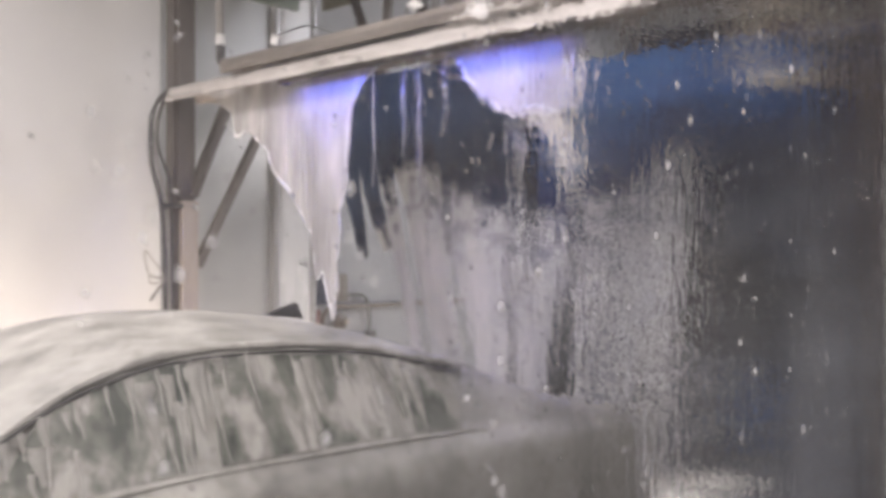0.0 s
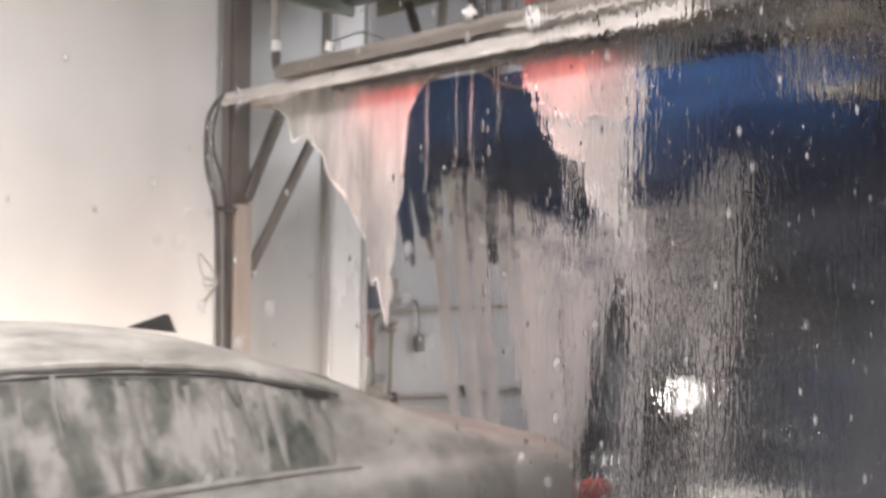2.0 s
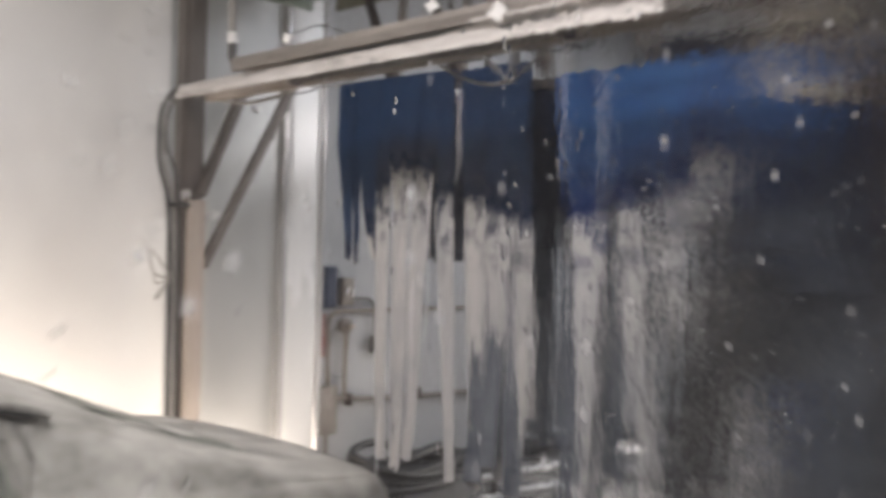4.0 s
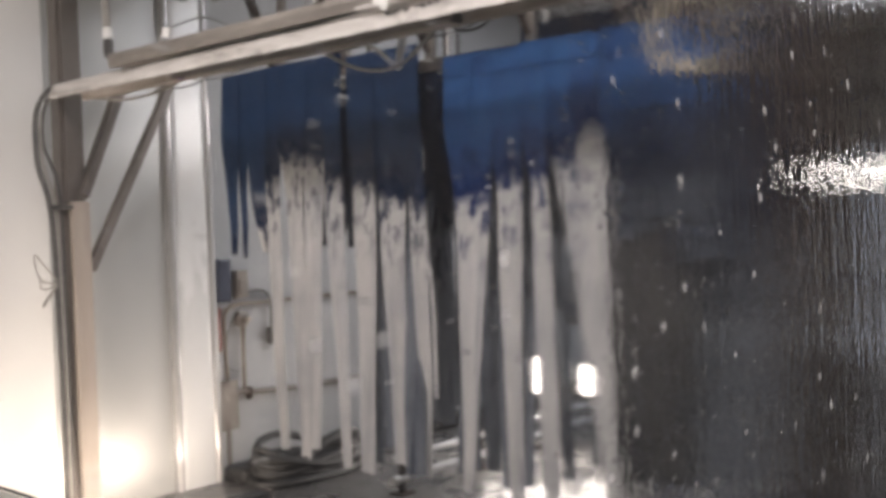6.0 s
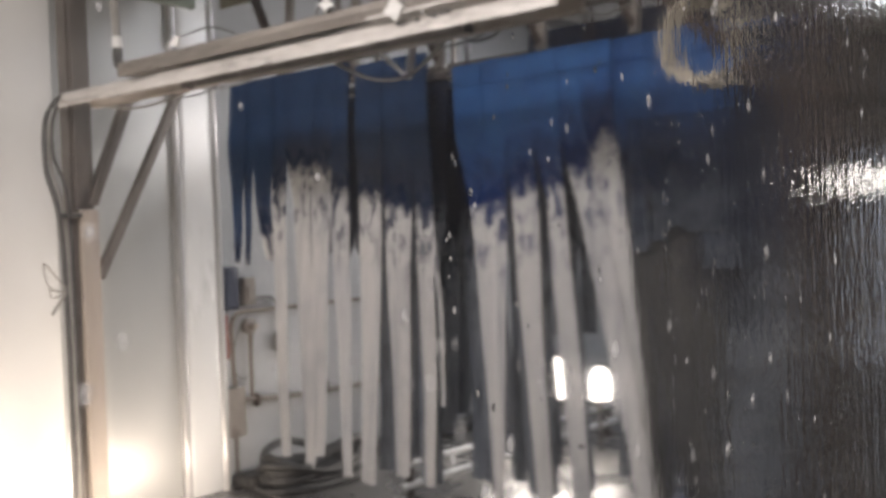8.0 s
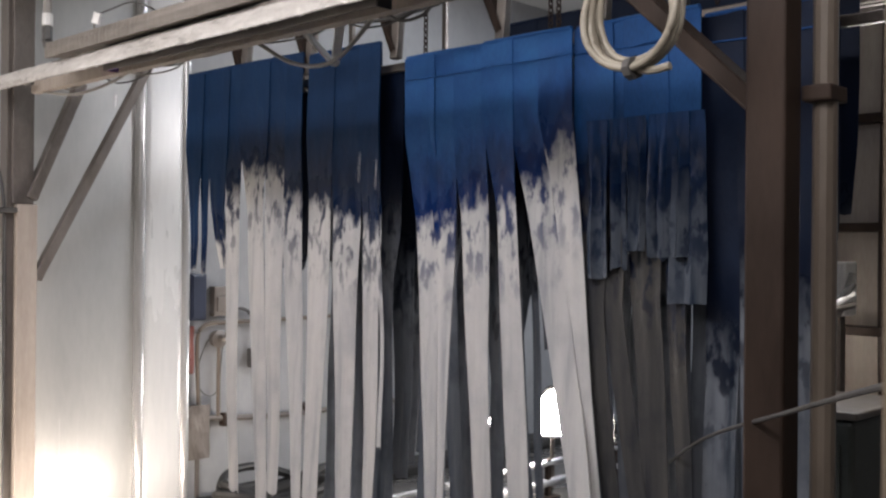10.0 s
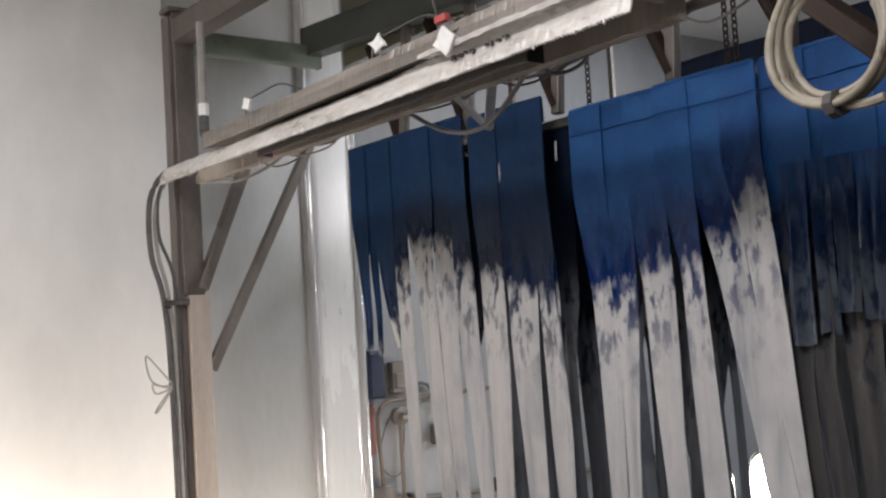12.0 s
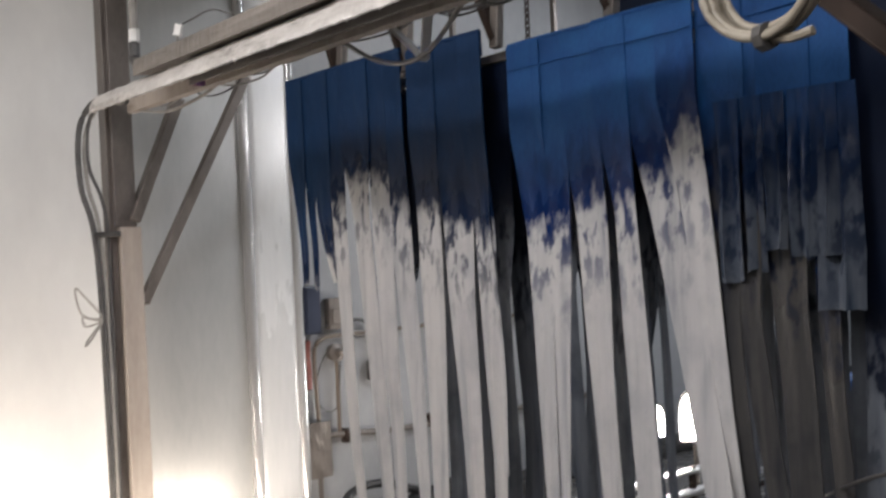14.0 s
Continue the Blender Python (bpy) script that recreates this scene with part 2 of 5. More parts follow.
def lathered_glass():
    """Dark tinted car glass with lather running down it."""
    m, nt, p = nodes_of("lathered_car_glass")
    n1, n2 = noise_node(nt, 9.0, 5.0, stretch=(1, 1, 0.16)), noise_node(nt, 4.0, 5.0)
    mx = nt.nodes.new("ShaderNodeMath")
    mx.operation = "MULTIPLY_ADD"
    link(nt, n2.outputs[0], mx.inputs[0])
    mx.inputs[1].default_value = 0.7
    link(nt, n1.outputs[0], mx.inputs[2])
    r = ramp(nt, mx.outputs[0], ((0.70, (0.045, 0.056, 0.043)), (0.84, (0.17, 0.175, 0.15)), (0.98, (0.42, 0.405, 0.375))))
    link(nt, r.outputs[0], p.inputs["Base Color"])
    p.inputs["Roughness"].default_value = 0.5
    bump(nt, p, mx.outputs[0], 0.4, 0.006)
    return m


CAR_GLASS = lathered_glass()


def wet_glass():
    """Clear pane; runs of water thicken towards +x."""
    m, nt, p = nodes_of("rain_wet_pane")
    p.inputs["Base Color"].default_value = (0.97, 0.98, 0.97, 1)
    p.inputs["IOR"].default_value = 1.33
    p.inputs["Transmission Weight"].default_value = 1.0
    tc, sx = nt.nodes.new("ShaderNodeTexCoord"), nt.nodes.new("ShaderNodeSeparateXYZ")
    link(nt, tc.outputs["Object"], sx.inputs[0])
    run, fine = noise_node(nt, 150.0, 3.0, stretch=(1, 1, 0.09)), noise_node(nt, 190.0, 3.0, stretch=(1, 1, 0.5))
    amount = nt.nodes.new("ShaderNodeMapRange")
    amount.clamp = True
    amount.inputs["From Min"].default_value, amount.inputs["From Max"].default_value = -0.10, 0.18
    amount.interpolation_type = "SMOOTHSTEP"
    link(nt, sx.outputs[0], amount.inputs["Value"])
    haze = ramp(nt, amount.outputs[0], ((0.2, (0.038,) * 3), (0.9, (0.010,) * 3)))
    link(nt, haze.outputs[0], p.inputs["Roughness"])
    add, mul = nt.nodes.new("ShaderNodeMath"), nt.nodes.new("ShaderNodeMath")
    add.operation, mul.operation = "ADD", "MULTIPLY"
    link(nt, run.outputs[0], add.inputs[0])
    link(nt, fine.outputs[0], add.inputs[1])
    link(nt, add.outputs[0], mul.inputs[0])
    link(nt, amount.outputs[0], mul.inputs[1])
    bump(nt, p, mul.outputs[0], 1.0, 0.00015)
    # faint white veil mixed in as haze, lifting the dark tones
    veil_noise = noise_node(nt, 5.0, 5.0)
    veil = ramp(nt, veil_noise.outputs[0], ((0.3, (0.004,) * 3), (0.75, (0.016,) * 3)))
    white, mixer = nt.nodes.new("ShaderNodeBsdfTranslucent"), nt.nodes.new("ShaderNodeMixShader")
    white.inputs[0].default_value = (0.85, 0.85, 0.85, 1)
    link(nt, veil.outputs[0], mixer.inputs[0])
    link(nt, p.outputs[0], mixer.inputs[1])
    link(nt, white.outputs[0], mixer.inputs[2])
    link(nt, mixer.outputs[0], nt.nodes["Material Output"].inputs[0])
    return m


WET_GLASS = wet_glass()
m_water, nt_water, p_water = nodes_of("water")
p_water.inputs["Base Color"].default_value = (0.98, 0.99, 1.0, 1)
p_water.inputs["Roughness"].default_value, p_water.inputs["IOR"].default_value = 0.02, 1.33
p_water.inputs["Transmission Weight"].default_value = 1.0


# ---- mesh tools ----
def part(name, bm, material, parent=None, label=""):
    me = bpy.data.meshes.new(name)
    bmesh.ops.recalc_face_normals(bm, faces=bm.faces)
    bm.to_mesh(me)
    bm.free()
    me.materials.append(material)
    ob = new(name, me)
    if parent:
        ob.parent = parent
    if label:
        ob["label"] = label
    return ob


def thicken(bm, depth):
    bm.normal_update()
    bmesh.ops.solidify(bm, geom=bm.faces[:], thickness=depth)


def smooth(ob):
    ob.data.polygons.foreach_set("use_smooth", [True] * len(ob.data.polygons))
    ob.data.set_sharp_from_angle(angle=1.1)
    return ob


def box(a, b, bevel=0.0, bm=None):
    bm = bm or bmesh.new()
    vs = bmesh.ops.create_cube(bm, size=1.0)["verts"]
    c, s = (Vector(a) + Vector(b)) / 2, Vector(b) - Vector(a)
    for v in vs:
        v.co = Vector((v.co.x * s.x, v.co.y * s.y, v.co.z * s.z)) + c
    if bevel:
        es = list({e for v in vs for e in v.link_edges})
        bmesh.ops.bevel(bm, geom=es, offset=bevel, segments=2, affect="EDGES", profile=0.5)
    return bm


def beam(a, b, w, h, bevel=0.006, up=(0, 0, 1), bm=None):
    """A bar of section w x h from a to b."""
    bm = bm or bmesh.new()
    a, b = Vector(a), Vector(b)
    d = b - a
    vs = bmesh.ops.create_cube(bm, size=1.0)["verts"]
    z = d.normalized()
    x = Vector(up).cross(z)
    x = x.normalized() if x.length > 1e-4 else Vector((1, 0, 0))
    y = z.cross(x)
    for v in vs:
        v.co = (a + b) / 2 + x * v.co.x * w + y * v.co.y * h + z * v.co.z * d.length
    if bevel:
        bmesh.ops.bevel(bm, geom=list({e for v in vs for e in v.link_edges}), offset=bevel, segments=2, affect="EDGES", profile=0.5)
    return bm


def tube(pts, r, seg=8, bm=None, closed=False):
    """A round bar or cable through the points, smoothed."""
    bm = bm or bmesh.new()
    pts = [Vector(p) for p in pts]
    n = len(pts)
    fine = []
    for i in range(n if closed else n - 1):
        p0, p1, p2, p3 = (pts[(i + k) % n] if closed else pts[min(max(i + k, 0), n - 1)] for k in (-1, 0, 1, 2))
        steps = 6 if n > 2 else 1
        for k in range(steps):
            t = k / steps
            fine.append(0.5 * ((2 * p1) + (p2 - p0) * t + (2 * p0 - 5 * p1 + 4 * p2 - p3) * t * t + (3 * p1 - p0 - 3 * p2 + p3) * t ** 3))
    if not closed:
        fine.append(pts[-1])
    rings = []
    m = len(fine)
    for i, p in enumerate(fine):
        d = (fine[(i + 1) % m] - fine[i - 1]) if closed else (fine[min(i + 1, m - 1)] - fine[max(i - 1, 0)])
        z = d.normalized()
        x = z.cross(Vector((0, 0, 1)) if abs(z.z) < 0.9 else Vector((1, 0, 0))).normalized()
        y = z.cross(x)
        rad = r(i / (m - 1)) if callable(r) else r
        rings.append([bm.verts.new(p + rad * (math.cos(2 * math.pi * k / seg) * x + math.sin(2 * math.pi * k / seg) * y)) for k in range(seg)])
    for i in range(m if closed else m - 1):
        a, b = rings[i], rings[(i + 1) % m]
        for k in range(seg):
            bm.faces.new((a[k], a[(k + 1) % seg], b[(k + 1) % seg], b[k]))
    if not closed:
        bm.faces.new(rings[0][::-1]), bm.faces.new(rings[-1])
    return bm


def lumpy(bm, amount, cuts=2, scale=14.0):
    bmesh.ops.subdivide_edges(bm, edges=bm.edges[:], cuts=cuts, use_grid_fill=True)
    for v in bm.verts:
        v.co += Vector((noise.noise(v.co * scale), noise.noise(v.co * scale + Vector((5, 1, 2))), noise.noise(v.co * scale + Vector((1, 7, 3))))) * amount
    return bm


def thing(name, label, category, place=(0, 0, 0), group="", kind=""):
    ob = new(name)
    ob.empty_display_size = 0.1
    ob.location = place
    return tagged(ob, label, category, group, kind)


def shell(name, bm, material, label):
    return tagged(part(name, bm, material), label, "structure", kind="structure")


# ---- structure ----
X0, X1, Y0, Y1, TOP = -13.0, 9.5, -5.34, 0.37, 4.0
shell("floor", box((X0, -9.0, -0.15), (X1, 0.6, 0.0)), CONCRETE, "dark wet concrete floor of the wash tunnel")
shell("ceiling", box((X0, -9.0, TOP), (X1, 0.6, TOP + 0.15)), CEILING, "pale grey sheet ceiling above the wash lane")
shell("wall_far_white", box((X0, Y1, 0), (0.055, Y1 + 0.2, TOP)), WALL_PANEL, "glossy wet white wall panels beside the lane")
shell("wall_far_satin", box((0.060, Y1 + 0.002, 0), (0.935, Y1 + 0.2, TOP)), SATIN, "wet satin steel wall panel beside the arch column")
bm_steel = bmesh.new()
prof = [(0.945 + 0.06 * (1 - math.cos(a)), Y1 + 0.004 - 0.034 * math.sin(a)) for a in [math.pi / 2 * k / 10 for k in range(11)]]
prof += [(2.2 - x, y) for x, y in prof[::-1]] + [(1.255, Y1 + 0.2), (0.945, Y1 + 0.2)]
ring_lo, ring_hi = ([bm_steel.verts.new((x, y, z)) for x, y in prof] for z in (0, TOP))
for k in range(len(prof)):
    bm_steel.faces.new((ring_lo[k], ring_lo[(k + 1) % len(prof)], ring_hi[(k + 1) % len(prof)], ring_hi[k]))
bm_steel.faces.new(ring_lo[::-1]), bm_steel.faces.new(ring_hi)
smooth(shell("wall_far_steel", bm_steel, STEEL_PANEL, "narrow pale steel panel with rounded edges"))
shell("wall_far_grey", box((1.255, Y1 + 0.06, 0), (X1, Y1 + 0.2, TOP)), GREY_WALL, "grey painted wall behind the wash equipment")
for n, x in enumerate((0.934, 1.262)):
    smooth(shell("trim_seam_%d" % (n + 1), tube([(x, Y1 - 0.012, 0), (x, Y1 - 0.012, TOP)], 0.034, 28), POLISHED, "thin rounded joint strip between wall panels"))
shell("wall_back_of_viewer", box((X0, -9.15, 0), (X1, -9.0, TOP)), DARK_WALL, "dark wall of the viewing passage")
shell("wall_exit", box((X0 - 0.15, -9.0, 0), (X0, 0.57, TOP)), GREY_WALL, "grey wall closing the tunnel downstream")
shell("wall_entry_side", box((X1, -9.0, 0), (X1 + 0.15, -3.4, TOP)), DARK_WALL, "dark wall beside the tunnel entry")
shell("wall_entry_far_side", box((X1, -0.9, 0), (X1 + 0.15, 0.57, TOP)), DARK_WALL, "dark wall beside the tunnel entry")
shell("wall_entry_lintel", box((X1, -3.4, 2.6), (X1 + 0.15, -0.9, TOP)), DARK_WALL, "dark lintel over the tunnel entry")
# partition between passage and lane: sill wall, window, doorway, wall
shell("wall_near_downstream", box((X0, Y0, 0), (-3.85, Y0 + 0.08, TOP)), DARK_WALL, "dark partition wall along the viewing passage")
shell("wall_near_over", box((-3.85, Y0, 2.7), (-1.76, Y0 + 0.08, TOP)), DARK_WALL, "dark partition wall over window and doorway")
shell("wall_near_upstream", box((-1.64, Y0, 0), (X1, Y0 + 0.08, TOP)), DARK_WALL, "dark partition wall upstream of the doorway")


def window_with_wet_pane():
    w = thing("window_1", "tall window pane streaming with water beside the doorway", "window", (-2.9, Y0 + 0.04, 0), kind="structure")
    x0, x1, z1 = -0.95, 0.50, 2.7
    for n, a, b in (("frame_rail", (x0, -0.035, 0), (x1, 0.035, 0.06)), ("frame_rail", (x0, -0.035, z1 - 0.05), (x1, 0.035, z1)), ("frame_stile", (x0, -0.035, 0.06), (x0 + 0.05, 0.035, z1 - 0.05)), ("frame_stile", (x1, -0.035, 0), (x1 + 0.06, 0.035, z1))):
        part(n, box(a, b, 0.004), ALU, w)
    pane = part("pane", box((x0 + 0.05, -0.003, 0.06), (x1, 0.003, z1 - 0.05)), WET_GLASS, w, "clear pane covered with runs of water")
    pane.visible_shadow = False
    return w


window_with_wet_pane()
door_jamb = thing("door_1", "beige jamb of the open doorway into the wash lane", "doorway", (-1.685, Y0 + 0.04, 0), kind="structure")
part("door_jamb", box((-0.06, -0.06, 0), (0.06, 0.06, 2.7), 0.006), JAMB, door_jamb)
part("door_stop", box((-0.085, -0.015, 0), (-0.06, 0.03, 2.7), 0.003), JAMB, door_jamb)


def tube_fixture(m, length, width, rods):
    """Sheet-metal batten behind a tube light, along its longer side."""
    f = thing("batten_light", "grey sheet-metal batten of a tube light", "lamp", group="tube lights")
    f.matrix_world = m
    part("housing", box((-length / 2 - 0.03, -width / 2 - 0.02, 0.012), (length / 2 + 0.03, width / 2 + 0.02, 0.06), 0.006), GALV, f)
    for x in (-0.35 * length, 0.35 * length) if rods else ():
        up = m.to_3x3().inverted() @ Vector((0, 0, 1))
        base = Vector((x, 0, 0.05))
        part("rod", tube([base, base + up * (TOP - (m @ base).z)], 0.006, 6), GALV, f)


tube_fixture(look((-2.4, -2.6, 3.92), (-2.4, -2.6, 0)) @ pose(0, 0, 0, 0, 0, 90), 3.0, 0.75, False)
tube_fixture(look((3.6, -2.4, 3.92), (3.6, -2.4, 0)) @ pose(0, 0, 0, 0, 0, 90), 3.0, 0.25, False)
tube_fixture(look((7.5, -2.4, 3.92), (7.5, -2.4, 0)) @ pose(0, 0, 0, 0, 0, 90), 3.0, 0.25, False)
tube_fixture(look((-1.6, -5.17, 3.15), (-1.2, -1.5, 1.9)), 4.2, 0.40, False)
tube_fixture(look((3.1, -2.2, 2.90), (0.9, 0.3, 2.1)), 1.2, 0.36, True)


# ---- wash arch ----
def arch_frame():
    a = thing("wash_arch", "scale-caked steel wash arch spanning the lane, with a foam tray", "car wash arch")
    part("far_column", box((0.0, 0.0, 0), (0.118, 0.118, 1.97), 0.008), PRIMED, a, "pale limescaled lower column")
    part("far_column_upper", box((-0.02, 0.015, 1.97), (0.1, 0.118, 3.52), 0.006), GALV, a)
    part("column_side_plate", box((-0.045, 0.03, 0.0), (-0.004, 0.12, 3.5), 0.004), GALV, a)
    part("column_cap", box((-0.05, 0.0, 3.52), (0.11, 0.125, 3.545), 0.003), GALV, a)
    part("near_column", box((-0.05, -4.375, 0), (0.04, -4.27, 3.4), 0.008), RUST_STEEL, a, "brown rusted near column")
    part("column_conduit", tube([(0.06, -4.425, 0), (0.06, -4.425, 3.3)], 0.030, 12), TAN, a, "tan conduit beside the near column")
    part("conduit_clamp", box((0.01, -4.46, 2.10), (0.11, -4.385, 2.14), 0.006), RUST_STEEL, a)
    part("knee_brace", beam((0.03, -3.68, 2.66), (0.0, -4.31, 2.08), 0.065, 0.05), RUST_STEEL, a)
    part("top_rail", beam((0.03, 0.02, 3.41), (0.03, -4.3, 3.31), 0.1, 0.13), GALV, a)
    part("top_rail_rear", beam((0.86, 0.1, 3.45), (0.86, -4.3, 3.13), 0.1, 0.17), DARK_STEEL, a)
    part("cross_rail", beam((0.1, 0.06, 3.37), (0.9, 0.06, 3.36), 0.06, 0.13), GREEN_STEEL, a, "pale green cross rail")
    part("cross_rail", beam((0.1, -4.25, 3.28), (0.9, -4.25, 3.28), 0.06, 0.13), GREEN_STEEL, a)
    # braces at the far column
    part("brace", beam((0.12, 0.03, 1.56), (0.79, 0.03, 2.82), 0.055, 0.055), GALV, a)
    part("brace", beam((0.085, 0.03, 2.0), (0.37, 0.03, 2.67), 0.07, 0.06), GALV, a)
    part("back_sheet", box((0.92, -3.9, 3.25), (0.935, -0.2, 3.97)), OLIVE, a, "olive sheet above the rear rail")
    return a


arch_frame()


def foam_tray():
    """Long tray under the top rail: crusted body, dark underside, ragged bright drip plate."""
    t = thing("foam_tray", "long stainless foam tray crusted with limescale under the arch", "foam dispenser")
    yb = -3.45

    def loft(prof, ya, n, rough):
        bm = bmesh.new()
        rows = [[bm.verts.new((x + rough * (noise.noise((x * 9, i * 0.31, z)) * 0.4 + noise.noise((x * 9, i * 1.3, z * 4)) * 0.6), ya + (yb - ya) * i / n, z + rough * (0.3 * noise.noise((z * 9, i * 0.2, x)) + 0.7 * noise.noise((z * 9, i * 1.7, x * 5))))) for x, z in prof] for i in range(n + 1)]
        for r, s in zip(rows, rows[1:]):
            for k in range(len(prof)):
                bm.faces.new((r[k], r[(k + 1) % len(prof)], s[(k + 1) % len(prof)], s[k]))
        bm.faces.new(rows[0]), bm.faces.new(rows[-1][::-1])
        return bm

    part("tray_body", loft([(-0.185, 2.640), (-0.188, 2.68), (-0.180, 2.712), (-0.10, 2.72), (0.02, 2.72), (0.02, 2.66), (-0.10, 2.652)], -0.72, 420, 0.004), TRAY, t, "brown box section above the drip plate")
    part("tray_rear_lip", loft([(0.028, 2.560), (0.028, 2.655), (0.065, 2.655), (0.065, 2.556)], -0.10, 300, 0.005), PRIMED, t, "brown rear lip")
    # sloping wet drip plate with a comb-like lower edge and a crusted upper edge
    bm = bmesh.new()
    n = 1500
    rows = []
    for i in range(n + 1):
        y = -0.10 + (yb + 0.08) * i / n
        far = max(0.0, min(1.0, (-y - 2.3) / 0.5))
        hi = 2.632 + 0.012 * far + 0.004 * noise.noise((y * 9, 1, 4)) + far * (0.010 * noise.noise((y * 30, 1, 4)) + 0.006 * noise.noise((y * 90, 1, 4)))
        lo = 2.552 - 0.006 * abs(noise.noise((y * 26, 3, 1))) - 0.006 * max(0, math.sin(y * 420 + 4 * noise.noise((y * 9, 0, 0)))) - 0.018 * max(0, noise.noise((y * 60, 7, 2)) - 0.25)
        prof = ((-0.140 - 0.028 * far, hi), (-0.152, 2.617), (-0.160, 2.598), (-0.168, 2.576), (-0.173, lo))
        rows.append([bm.verts.new((x - 0.004 * noise.noise((y * 14, z * 40, 2)) - 0.0025 * noise.noise((y * 60, z * 120, 5)), y, z)) for x, z in prof])
    for r, q in zip(rows, rows[1:]):
        for k in range(4):
            bm.faces.new((r[k], r[k + 1], q[k + 1], q[k]))
    thicken(bm, 0.006)
    part("drip_plate", bm, LIP, t, "bright wet drip plate with a ragged edge")
    # crust along the upper edge of the plate
    part("crust", lumpy(box((-0.195, yb, 2.636), (-0.165, -2.55, 2.652)), 0.006, 24, 40.0), LIP, t, "pale limescale crust")
    part("support_pipe", tube([(0.09, -0.2, 2.60), (0.09, yb - 0.6, 2.60)], 0.016), GALV, t)
    part("end_block", lumpy(box((-0.18, yb - 0.07, 2.60), (0.03, yb + 0.02, 2.70)), 0.018, 3), LIP, t, "crusted end block")
    for k, w in enumerate((0.012, 0.02, 0.008, 0.016, 0.0, 0.018, 0.01, 0.014, 0.02)):
        if w:
            part("marking", box((-0.171, -2.70 - 0.032 * k - w, 2.600 + 0.004 * (k % 3)), (-0.158, -2.70 - 0.032 * k, 2.615 - 0.003 * (k % 2))), CABLE, t, "dark scrawled marking")
    return t


foam_tray()


# ---- wash cloths ----
def ribbon(width, length, z0, lean, sway, seed, thick=0.007, taper=1.0, steps=16, cols=6):
    """One hanging strip in the y-z plane, slightly folded, twisted and wavy."""
    bm = bmesh.new()
    grid = []
    for i in range(steps + 1):
        f = i / steps
        z = z0 - length * f
        ease = min(1.0, f / 0.75)
        w = width * (1 + (taper - 1) * ease * ease * (3 - 2 * ease)) * (1 + 0.06 * noise.noise((seed, f * 4, 0.3)) * min(1, f * 6))
        cy = lean * f * length + 0.02 * noise.noise((seed, f * 2.2, 5.1)) * f
        cx = sway * f * f + 0.03 * noise.noise((seed * 1.7, f * 2.5, 9.2)) * f
        tw = 0.25 * noise.noise((seed * 2.3, f * 1.6, 2.2)) * min(1, f * 3)
        row = []
        for k in range(cols + 1):
            u = (k / cols - 0.5) * w
            fold = 0.018 * math.cos(math.pi * 3 * (k / cols) + seed) * min(1, 3 * f)
            row.append(bm.verts.new((cx + u * math.sin(tw) + fold, cy + u * math.cos(tw), z + (0.015 * noise.noise((seed, k, 1.0)) if i == steps else 0))))
        grid.append(row)
    for a, b in zip(grid, grid[1:]):
        for k in range(cols):
            bm.faces.new((a[k], a[k + 1], b[k + 1], b[k]))
    thicken(bm, thick)
    return bm


def header_cloth(width, drop, seed, x_bow=0.02):
    bm = bmesh.new()
    nx, nz = 14, 4
    grid = []
    for i in range(nz + 1):
        f = i / nz
        grid.append([bm.verts.new((x_bow * 1.2 * noise.noise((seed, k * 0.17, 0.4)) * min(1, 2 * f) + 0.006 * noise.noise((seed, k * 0.3, f * 2)), (0.5 - k / nx) * width * (1 - 0.01 * f), -drop * f)) for k in range(nx + 1)])
    for a, b in zip(grid, grid[1:]):
        for k in range(nx):
            bm.faces.new((a[k], a[k + 1], b[k + 1], b[k]))
    thicken(bm, 0.008)
    return bm


def set_height(ob, base):
    """Writes each point's height over the pale line into the mesh; base: that of the object's origin."""
    me = ob.data
    co = np.empty(len(me.vertices) * 3)
    me.vertices.foreach_get("co", co)
    me.attributes.new("height", "FLOAT", "POINT").data.foreach_set("value", (co[2::3] + base).astype(np.float32))
    return ob


